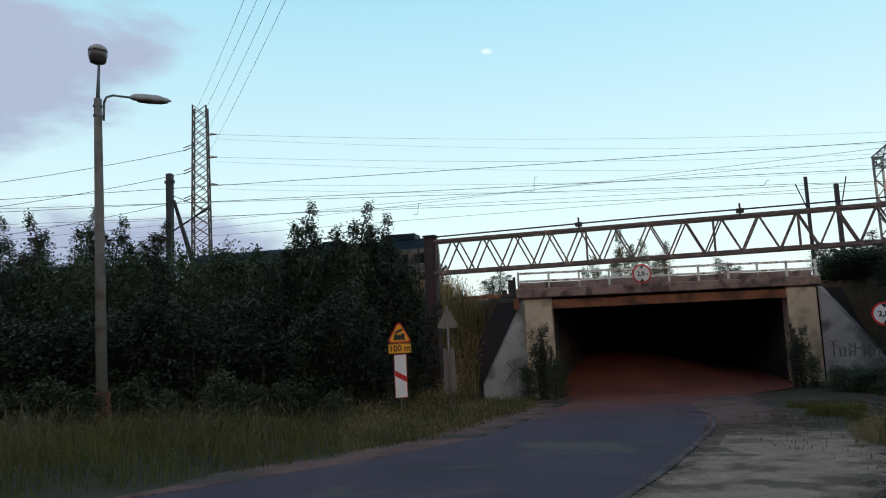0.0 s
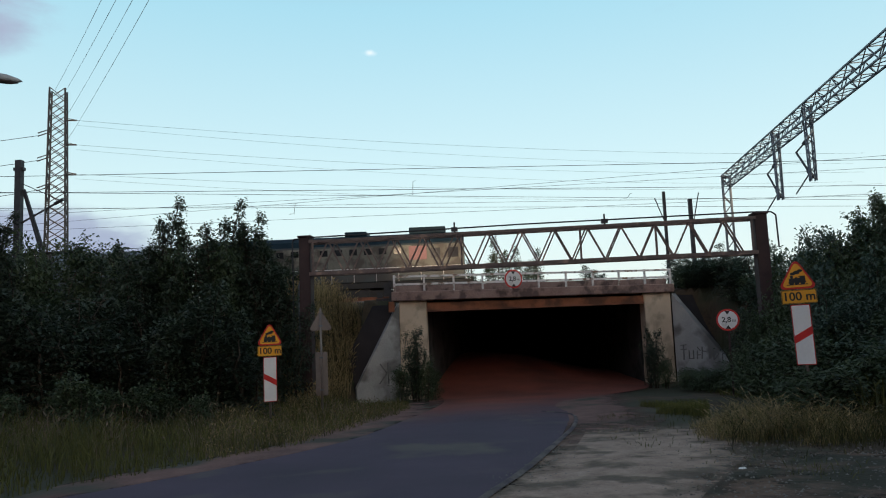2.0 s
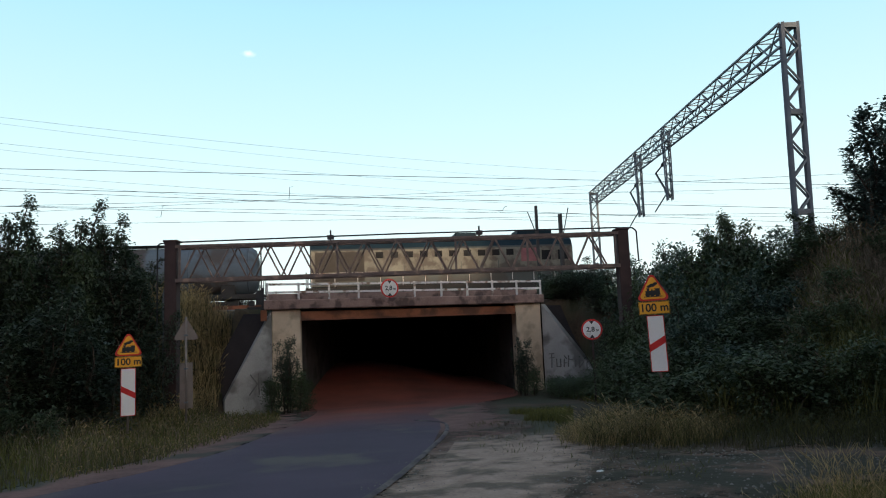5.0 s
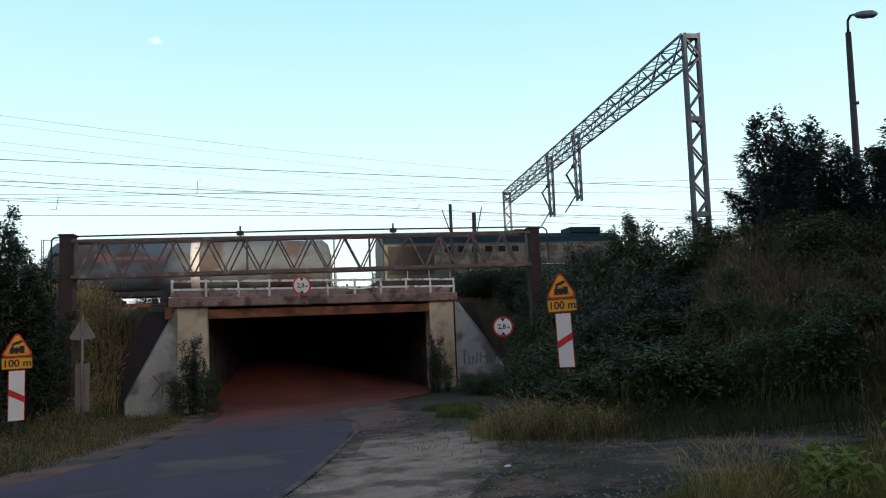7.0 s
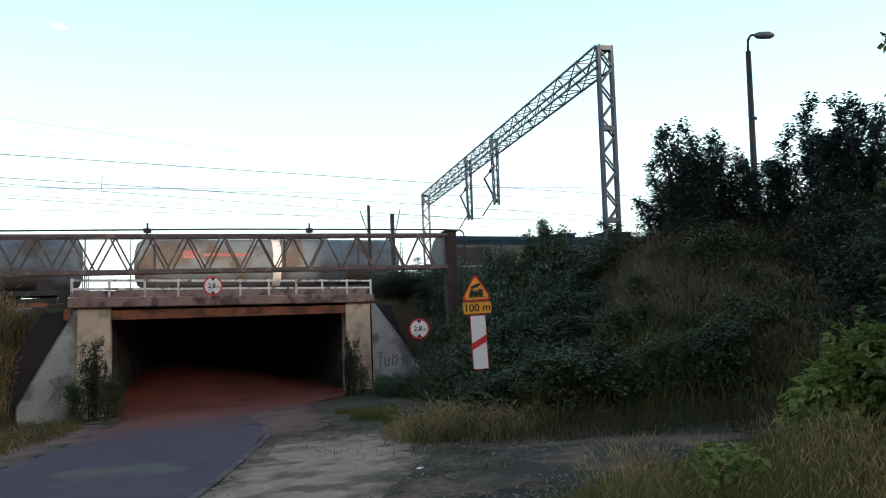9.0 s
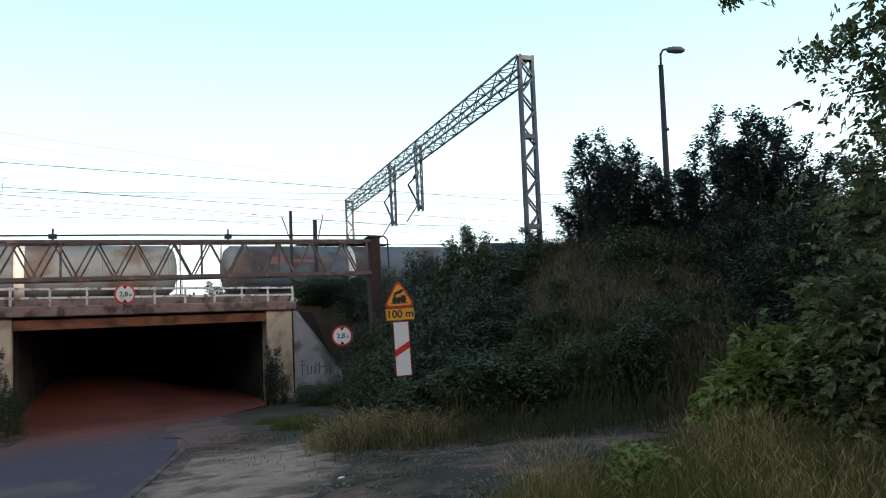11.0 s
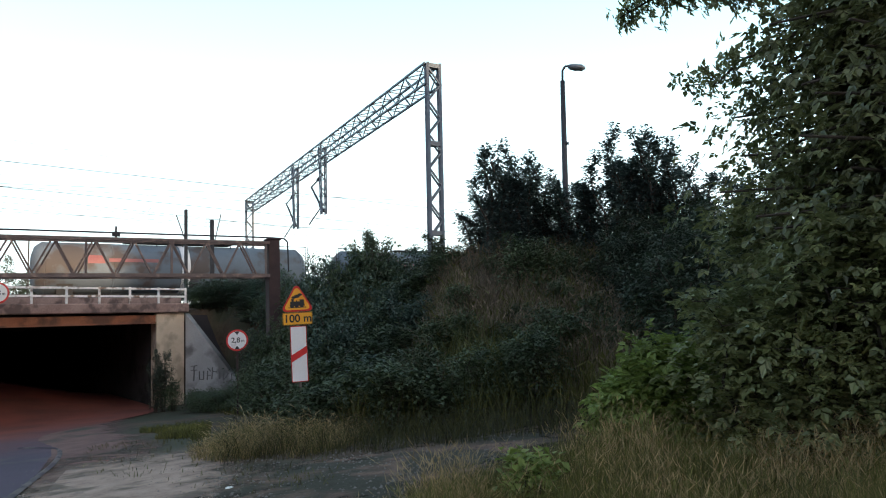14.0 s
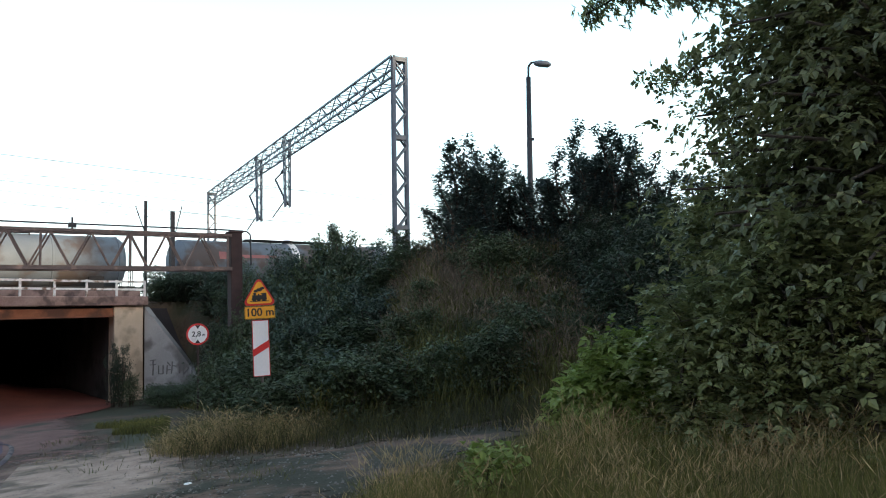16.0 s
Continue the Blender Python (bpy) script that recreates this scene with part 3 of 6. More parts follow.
def build_bridge():
    br = thing("railway_bridge", TRK.copy(), "concrete railway bridge over a low dark underpass", "bridge", kind="structure")
    bm = bmesh.new()
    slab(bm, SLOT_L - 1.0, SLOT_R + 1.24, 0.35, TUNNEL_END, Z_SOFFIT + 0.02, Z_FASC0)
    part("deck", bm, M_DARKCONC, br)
    bm = bmesh.new()
    slab(bm, SLOT_L - 1.25, SLOT_R + 1.29, -0.18, 0.6, Z_FASC0, Z_FASC1)
    part("fascia", bm, M_FASCIA, br, "stained brown edge beam", bevel=0.03)
    bm = bmesh.new()
    slab(bm, SLOT_L + 0.02, SLOT_R - 0.02, 0.02, 0.32, Z_SOFFIT, Z_FASC0 - 0.09)
    slab(bm, SLOT_L + 0.02, SLOT_R - 0.02, -0.08, 0.40, Z_SOFFIT - 0.03, Z_SOFFIT + 0.03)
    part("girder", bm, M_RUSTBEAM, br, "rusty steel edge girder")
    for s, u0, u1 in ((0, SLOT_L - 1.0, SLOT_L), (1, SLOT_R, SLOT_R + 1.14)):
        bm = bmesh.new()
        slab(bm, u0, u1, 0.0, 0.8, -2.0, Z_FASC0 - 0.004)
        part("pilaster", bm, M_PLASTER, br, "cream plastered pier face", bevel=0.03)
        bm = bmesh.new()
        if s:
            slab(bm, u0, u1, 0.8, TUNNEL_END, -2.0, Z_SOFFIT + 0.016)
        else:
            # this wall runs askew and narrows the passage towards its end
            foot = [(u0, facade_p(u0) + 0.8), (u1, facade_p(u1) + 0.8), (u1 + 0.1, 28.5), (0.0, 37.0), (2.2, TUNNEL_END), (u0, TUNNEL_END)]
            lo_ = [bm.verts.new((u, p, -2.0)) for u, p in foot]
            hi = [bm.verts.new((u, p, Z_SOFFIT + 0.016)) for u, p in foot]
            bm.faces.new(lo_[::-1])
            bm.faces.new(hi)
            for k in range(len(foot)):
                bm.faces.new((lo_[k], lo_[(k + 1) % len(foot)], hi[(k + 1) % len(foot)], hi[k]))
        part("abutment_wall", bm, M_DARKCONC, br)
    # low wall holding the ballast, behind the railing
    bm = bmesh.new()
    slab(bm, SLOT_L - 1.2, SLOT_R + 1.24, 0.75, 0.95, Z_FASC0, 3.02)
    part("ballast_wall", bm, M_FASCIA, br)
    # wing walls
    for side, top, foot in (("l", WING_L[0], WING_L[1]), ("r", WING_R[0], WING_R[1])):
        a, b = Vector((*top, 0)), Vector((*foot, 0))
        w = Vector((-0.12 if side == "l" else 0.3, 0.45, 0))
        zt, zb = 2.38, -0.72
        bm = bmesh.new()
        fr = [a + Vector((0, 0, -2)), b + Vector((0, 0, -2)), b + Vector((0, 0, zb + 0.1)), a + Vector((0, 0, zt))]
        v0 = [bm.verts.new(q) for q in fr]
        v1 = [bm.verts.new(q + w) for q in fr]
        bm.faces.new(v0)
        bm.faces.new(v1[::-1])
        for i in range(4):
            j = (i + 1) % 4
            bm.faces.new((v0[j], v0[i], v1[i], v1[j]))
        part("wing_wall", bm, M_CONCRETE, br, "pale grey concrete wing wall", bevel=0.02)
    # dark sloping slabs behind the wing walls, the right one widened to darken the bank
    for top, foot, w in ((WING_L[0], WING_L[1], Vector((-1.05, 0.55, 0))), (WING_R[0], WING_R[1], Vector((2.7, 1.7, 0)))):
        a, b = Vector((*top, 2.30)), Vector((*foot, -0.75))
        c = Vector((-0.1, 0.3, 0)) if w.x < 0 else Vector((0.28, 0.42, 0))
        bm = bmesh.new()
        q = [a + c, b + c, b + w, a + w]
        v0 = [bm.verts.new(k) for k in q]
        v1 = [bm.verts.new(k - Vector((0, 0, 0.8))) for k in q]
        bm.faces.new(v0)
        bm.faces.new(v1[::-1])
        for i in range(4):
            j = (i + 1) % 4
            bm.faces.new((v0[j], v0[i], v1[i], v1[j]))
        part("slope_slab", bm, M_DARKSLAB, br, "dark sloping slab beside the wing wall")
    return br


bridge = build_bridge()


def build_railing():
    rl = thing("bridge_railing", TRK.copy(), "pale painted steel railing along the bridge edge", "railing")
    u0, u1 = SLOT_L - 1.15, SLOT_R + 1.19
    n = 10
    for i in range(n + 1):
        u = u0 + (u1 - u0) * i / n
        bm = bmesh.new()
        p = facade_p(u) + 0.02
        bar(bm, (u, p, Z_FASC1 - 0.02), (u, p, Z_RAILTOP), 0.075)
        part("post", bm, M_RAIL, rl)
    for z in (Z_RAILTOP - 0.06, 3.03):
        bm = bmesh.new()
        bar(bm, (u0, facade_p(u0) - 0.03, z), (u1, facade_p(u1) - 0.03, z), 0.06, 0.075)
        part("rail", bm, M_RAIL, rl)
    return rl


build_railing()


# ---------------------------------------------------------------- truss gate
def build_truss():
    A, B = Vector((-0.34, 23.0, 0)), Vector((13.06, 18.93, 0))
    ang = math.degrees(math.atan2(B.y - A.y, B.x - A.x))
    L = (B - A).length
    g = thing("truss_gantry", pose(A.x, A.y, 0, 0, 0, ang), "brown steel lattice truss on two dark posts", "gantry")
    zb, zt, wd = 3.27, 4.30, 0.55
    for x, top in ((0, 4.52), (L, 4.46)):
        bm = bmesh.new()
        box(bm, x - 0.18, x + 0.18, -0.2, 0.2, -1.6, top)
        box(bm, x - 0.22, x + 0.22, -0.24, 0.24, top - 0.06, top)
        part("post", bm, M_POST, g, bevel=0.015)
    for y in (-wd / 2, wd / 2):
        for z, s in ((zb, 0.11), (zt, 0.085)):
            bm = bmesh.new()
            bar(bm, (0.18, y, z), (L - 0.18, y, z), s)
            part("chord", bm, M_TRUSS, g)
        n = 26
        for i in range(n):
            o = 0.30 if y < 0 else 0.40
            x0, x1 = o + (L - 0.88) * i / n, o + (L - 0.88) * (i + 1) / n
            a, b = ((x0, y, zb), (x1, y, zt)) if i % 2 == 0 else ((x0, y, zt), (x1, y, zb))
            bm = bmesh.new()
            bar(bm, a, b, 0.045)
            part("diagonal", bm, M_TRUSS, g)
    for z in (zb, zt):
        for i in range(13):
            bm = bmesh.new()
            e = 1 if i % 2 else -1
            bar(bm, (0.3 + (L - 0.6) * i / 13, -e * wd / 2, z), (0.3 + (L - 0.6) * (i + 1) / 13, e * wd / 2, z), 0.04)
            part("cross_brace", bm, M_TRUSS, g)
    for x in (0.3, L * 0.36, L * 0.62, L * 0.78, L - 0.3):
        bm = bmesh.new()
        bar(bm, (x, -wd / 2, zb), (x, -wd / 2, zt), 0.06)
        bar(bm, (x, -wd / 2, zt), (x, wd / 2, zt), 0.05)
        bar(bm, (x, -wd / 2, zb), (x, wd / 2, zb), 0.05)
        part("upright", bm, M_TRUSS, g)
    bm = bmesh.new()
    pts = [(-0.45, 0, 0.2), (-0.45, 0, 4.36), (-0.38, 0, 4.44), (0.2, 0, 4.47), (L * 0.5, 0, 4.52), (L - 0.2, 0, 4.50), (L + 0.38, 0, 4.48), (L + 0.5, 0, 4.38), (L + 0.52, 0, 3.4)]
    for a, b in zip(pts, pts[1:]):
        rod(bm, a, b, 0.025)
    part("conduit", bm, M_DARKSTEEL, g, "thin dark conduit pipe along the top")
    bm = bmesh.new()
    tube(bm, [(-0.3, 0.1, -1.0), (-0.3, 0.1, 2.9), (-0.24, 0.1, 3.1), (-0.1, 0.1, 3.15)], 0.035, 8)
    part("conduit", bm, M_GALV, g, "grey conduit pipe beside the post")
    for x in (L * 0.345, L * 0.675):
        bm = bmesh.new()
        bar(bm, (x, -0.1, 4.3), (x, -0.1, 4.68), 0.05)
        box(bm, x - 0.1, x + 0.1, -0.2, 0.0, 4.40, 4.52)
        part("bracket", bm, M_DARKSTEEL, g)
    return g


build_truss()


# ---------------------------------------------------------------- signs
def disc(bm, r, y0, y1, n=28, cut=None):
    pts = [(math.cos(2 * math.pi * i / n) * r, math.sin(2 * math.pi * i / n) * r) for i in range(n)]
    prism(bm, pts, y0, y1)


def tri_pts(w, r=0.06):
    """A triangle of side w with rounded corners, its base on z = 0."""
    h = w * 0.866
    cs = [(-w / 2 + r * 1.73, r), (w / 2 - r * 1.73, r), (0, h - 2 * r)]
    pts = []
    for (cx, cz), a0 in zip(cs, (150, 270, 30)):
        for k in range(5):
            a = radians(a0 + k * 30)
            pts.append((cx + r * math.cos(a), cz + r * math.sin(a)))
    return pts


def loco_mark(parent, m, s):
    """The little steam engine of the sign, in flat pieces."""
    bm = bmesh.new()
    prism(bm, [(-0.36, -0.02), (0.36, -0.02), (0.36, 0.02), (-0.36, 0.02)], 0, 0.003)
    prism(bm, [(-0.30, 0.08), (0.30, 0.08), (0.30, 0.16), (-0.30, 0.16)], 0, 0.003)
    prism(bm, [(-0.28, 0.16), (0.12, 0.16), (0.12, 0.32), (-0.28, 0.32)], 0, 0.004)
    prism(bm, [(0.10, 0.16), (0.28, 0.16), (0.28, 0.42), (0.06, 0.42), (0.06, 0.38), (0.10, 0.38)], 0, 0.0035)
    prism(bm, [(-0.22, 0.32), (-0.14, 0.32), (-0.12, 0.46), (-0.24, 0.46)], 0, 0.003)
    prism(bm, [(-0.05, 0.32), (0.0, 0.32), (0.0, 0.38), (-0.05, 0.38)], 0, 0.003)
    for x in (-0.2, -0.02, 0.18):
        prism(bm, [(x + 0.08 * math.cos(k * math.pi / 6), 0.07 + 0.08 * math.sin(k * math.pi / 6)) for k in range(12)], 0, 0.005)
    for x, z, r in ((-0.13, 0.54, 0.07), (0.0, 0.60, 0.09), (0.12, 0.68, 0.07)):
        prism(bm, [(x + r * 1.3 * math.cos(k * math.pi / 6), z + r * math.sin(k * math.pi / 6)) for k in range(12)], 0, 0.003 + r * 0.01)
    for v in bm.verts:
        v.co = Vector((v.co.x * s * 1.18, v.co.y, v.co.z * s * 0.9))
    ob = part("engine_symbol", bm, M_BLACK, parent)
    ob.matrix_basis = m
    return ob


def warning_post(m, board_z, post_foot, label, mirror, w=0.62):
    s = thing("crossing_warning_post", m, label, "road sign", "level crossing warning posts")
    bm = bmesh.new()
    rod(bm, (0, 0.04, post_foot), (0, 0.04, board_z + 1.75), 0.028, sides=10)
    part("post", bm, M_SIGNBACK, s, smooth=True)
    bm = bmesh.new()
    box(bm, -0.15, 0.15, -0.012, 0.012, board_z, board_z + 1.02)
    bd = part("board", bm, M_WHITE, s, "white board with one slanting red stripe", bevel=0.004)
    k = 1 if mirror else -1
    bm = bmesh.new()
    prism(bm, [(-0.149, 0.44 - k * 0.085 + board_z), (0.149, 0.44 + k * 0.085 + board_z), (0.149, 0.57 + k * 0.085 + board_z), (-0.149, 0.57 - k * 0.085 + board_z)], -0.0165, -0.012)
    part("stripe", bm, M_RED, bd)
    bm = bmesh.new()
    for x0, x1, z0, z1 in ((-0.15, -0.138, 0, 1.02), (0.138, 0.15, 0, 1.02), (-0.138, 0.138, 0, 0.012), (-0.138, 0.138, 1.008, 1.02)):
        box(bm, x0, x1, -0.016, -0.0125, board_z + z0, board_z + z1)
    part("edging", bm, M_RED, bd)
    z = board_z + 1.04
    bm = bmesh.new()
    box(bm, -w * 0.44, w * 0.44, -0.012, 0.012, z, z + 0.235)
    pl_ = part("distance_plate", bm, M_YELLOW, s, "yellow plate reading 100 m", bevel=0.004)
    bm = bmesh.new()
    a, b = w * 0.44 - 0.012, z + 0.012
    for x0, x1, z0, z1 in ((-a - 0.008, -a, z + 0.004, z + 0.231), (a, a + 0.008, z + 0.004, z + 0.231), (-a, a, z + 0.004, z + 0.012), (-a, a, z + 0.223, z + 0.231)):
        box(bm, x0, x1, -0.016, -0.0125, z0, z1)
    part("edging", bm, M_BLACK, pl_)
    words("100 m", 0.20, M_BLACK, pl_, pose(0, -0.016, z + 0.117, 90, 0, 0))
    z += 0.25
    bm = bmesh.new()
    prism(bm, [(x, zz + z) for x, zz in tri_pts(w)], -0.012, 0.012)
    t = part("triangle", bm, M_RED, s, "yellow warning triangle with red border")
    bm = bmesh.new()
    prism(bm, [(x * 0.84, zz * 0.84 + z + 0.032) for x, zz in tri_pts(w)], -0.017, -0.0125)
    part("face", bm, M_YELLOW, t)
    loco_mark(t, pose(0, -0.022, z + 0.075), w * 0.62)
    return s


def facing(az, d, z=0.0, off=0.0):
    v = polar(az, d, z)
    return pose(v.x, v.y, z, 0, 0, -az + off)


warning_post(facing(-3.9, 17.0, 0, 4), -0.07, -0.95, "yellow level crossing warning sign on a striped post in tall grass", False)
warning_post(facing(36.85, 13.5, -0.05, 2) @ pose(0, 0, 0, 0, -1.4, 0), 0.67, -0.75, "yellow level crossing warning sign on a striped post by dry grass", True)


def back_sign(m):
    s = thing("road_sign", m, "grey back of a triangular road sign with a lower plate", "road sign")
    bm = bmesh.new()
    rod(bm, (0, -0.04, -1.3), (0, -0.04, 2.1), 0.03, sides=10)
    part("post", bm, M_SIGNBACK, s, smooth=True)
    bm = bmesh.new()
    prism(bm, [(x, z + 1.50) for x, z in tri_pts(0.66)], -0.01, 0.01)
    part("triangle", bm, M_SIGNBACK, s)
    bm = bmesh.new()
    box(bm, -0.16, 0.16, -0.01, 0.01, -0.24, 0.92)
    part("plate", bm, M_SIGNBACK, s, bevel=0.004)
    for z in (1.6, 0.75, -0.1):
        bm = bmesh.new()
        box(bm, -0.05, 0.05, -0.075, -0.02, z, z + 0.04)
        part("clamp", bm, M_GALV, s)


back_sign(facing(0.12, 19.5, 0, -6))


def height_sign(m, r, post, label):
    s = thing("height_limit_sign", m, label, "road sign", "height limit signs")
    bm = bmesh.new()
    disc(bm, r, -0.01, 0.01)
    d = part("disc", bm, M_RED, s, "red border")
    bm = bmesh.new()
    disc(bm, r * 0.84, -0.014, -0.0105)
    f = part("face", bm, M_WHITE, d)
    for k in (1, -1):
        bm = bmesh.new()
        prism(bm, [(-r * 0.24, k * r * 0.82), (r * 0.24, k * r * 0.82), (0, k * r * 0.48)], -0.018, -0.0145)
        part("arrow_mark", bm, M_BLACK, f)
    words("2,8", r * 0.66, M_BLACK, f, pose(-r * 0.12, -0.0185, 0, 90, 0, 0))
    words("m", r * 0.38, M_BLACK, f, pose(r * 0.52, -0.0185, -r * 0.06, 90, 0, 0))
    bm = bmesh.new()
    bar(bm, (0, 0.04, -r * 1.1 if not post else -post), (0, 0.04, r), 0.05)
    part("post", bm, M_POST, s)


ang_f = math.degrees(math.atan2(FACE_R - FACE_L, SLOT_R - SLOT_L)) + TRACK_TURN
HM = polar(15.74, 26.55)
height_sign(pose(HM.x, HM.y - 0.18, EYE + 26.5 * math.tan(radians(3.19)), 0, 0, ang_f), 0.35, 0, "round height limit sign fixed to the bridge railing")
height_sign(facing(31.88, 21.5, EYE + 21.5 * math.tan(radians(-0.74)), -5), 0.31, 2.6, "round height limit sign before the dark bank")


def bridge_end_box():
    """Cable brackets and an orange box at the bridge's end."""
    v = polar(5.75, 26.0)
    b = thing("cable_bracket", pose(v.x, v.y, EYE, 0, 0, -6), "dark cable bracket with a small orange box at the bridge end", "bracket")
    bm = bmesh.new()
    box(bm, -0.05, 0.17, -0.1, 0.1, 0.42, 0.80)
    part("junction_box", bm, M_RUSTBEAM, b, "orange junction box", bevel=0.01)
    for k, (x0, x1, z0, z1) in enumerate(((-0.45, -0.25, 0.95, 1.15), (-0.2, 0.05, 1.0, 1.5), (-0.5, 0.25, 0.84, 0.93), (-0.02, 0.08, 0.8, 1.6))):
        bm = bmesh.new()
        box(bm, x0, x1, -0.08, 0.08, z0, z1)
        part("bracket_arm", bm, M_DARKSTEEL, b)


bridge_end_box()


def scrawl(u0, p0, u1, p1, marks, z0):
    """Unreadable dark marks on a wing wall, as plain strokes."""
    a, b = Vector((u0, p0, 0)), Vector((u1, p1, 0))
    d = (b - a).normalized()
    n = Vector((d.y, -d.x, 0))
    if n.y > 0:
        n = -n
    g = tagged(new("graffiti"), "faint dark graffiti strokes on the wing wall", "graffiti")
    g.matrix_basis = TRK.copy()
    for s0, za, s1, zb in marks:
        bm = bmesh.new()
        bar(bm, a + d * s0 + n * 0.012 + Vector((0, 0, z0 + za)), a + d * s1 + n * 0.012 + Vector((0, 0, z0 + zb)), 0.035, 0.035)
        part("stroke", bm, M_SCRAWL, g)


scrawl(*WING_L[0], *WING_L[1], ((0.52, 0.75, 0.50, 0.0), (0.56, 0.38, 0.82, 0.72), (0.56, 0.38, 0.86, 0.02)), -0.55)
scrawl(*WING_R[0], *WING_R[1], ((0.25, 0.45, 0.5, 0.47), (0.38, 0.45, 0.36, 0.05), (0.6, 0.42, 0.6, 0.1), (0.6, 0.1, 0.78, 0.1), (0.78, 0.42, 0.78, 0.1), (0.95, 0.42, 0.93, 0.08), (1.15, 0.4, 1.12, 0.1), (1.15, 0.4, 1.32, 0.38), (1.45, 0.36, 1.44, 0.1), (0.38, 0.62, 0.36, 0.45), (0.95, 0.25, 1.08, 0.25), (0.95, 0.55, 1.08, 0.40), (1.15, 0.56, 1.15, 0.4), (1.62, 0.42, 1.60, 0.05), (1.62, 0.42, 1.82, 0.30), (1.82, 0.30, 1.60, 0.05), (1.95, 0.30, 2.10, 0.29), (1.95, 0.30, 1.94, -0.05), (1.94, -0.05, 2.08, -0.04), (0.25, 0.62, 0.5, 0.64)), -0.35)


def litter():
    g = np.random.default_rng(3)
    for az, d, s, m, nm, lab in ((31.7, 8.6, 0.075, M_WHITE, "paper_scrap", "crumpled white paper scrap on the gravel path"), (40.0, 5.9, 0.05, M_WHITE, "paper_scrap", "crumpled white paper scrap on the gravel path")):
        v = polar(az, d)
        bm = bmesh.new()
        bmesh.ops.create_icosphere(bm, subdivisions=2, radius=s * 0.55)
        for q in bm.verts:
            q.co = Vector((q.co.x * 1.5, q.co.y, q.co.z * 0.45)) * (1 + 0.35 * noise.noise(q.co * 30))
        o = part(nm, bm, m)
        o.matrix_basis = pose(v.x, v.y, gz(v.x, v.y) + s * 0.35, 0, 0, 30)
        tagged(o, lab, "litter")
    V, Fc = [], []
    for k in range(2600):
        az, d = g.uniform(12, 54), g.uniform(6.0, 11.5) if k % 3 else g.uniform(6.0, 13)
        v = polar(az, d)
        r = g.uniform(0.006, 0.024)
        z = gz(v.x, v.y) + 0.03
        n = len(V)
        for c in ((1, 0, 0), (0, 1, 0), (-1, 0, 0), (0, -1, 0), (0, 0, 0.8), (0, 0, -0.8)):
            V.append((v.x + c[0] * r * g.uniform(0.7, 1.3), v.y + c[1] * r * g.uniform(0.7, 1.3), z + c[2] * r))
        for i in range(4):
            Fc += [(n + i, n + (i + 1) % 4, n + 4), (n + (i + 1) % 4, n + i, n + 5)]
    tagged(raw("loose_stones", V, Fc, M_POLE), "loose pale stones on sand and gravel", "stones", kind="stuff")


litter()


# ---------------------------------------------------------------- lamps and masts
def lattice(bm, a, b, w0, w1, n, leg, brace, sides=2):
    """A four-legged lattice from a to b."""
    a, b = Vector(a), Vector(b)
    q = (b - a).to_track_quat("Z", "Y")

    def at(k, i):
        w = (w0 + (w1 - w0) * k) / 2
        c = ((-w, -w), (w, -w), (w, w), (-w, w))[i % 4]
        return a + (b - a) * k + q @ Vector((*c, 0))
    for i in range(4):
        bar(bm, at(0, i), at(1, i), leg)
    for j in range(n):
        for i in range(4):
            k0, k1 = j / n, (j + 1) / n
            if sides == 2:
                bar(bm, at(k0, i), at(k1, i + 1), brace)
                bar(bm, at(k0, i + 1), at(k1, i), brace)
            else:
                e = (i + j) % 2
                bar(bm, at(k0, i + e), at(k1, i + 1 - e), brace)


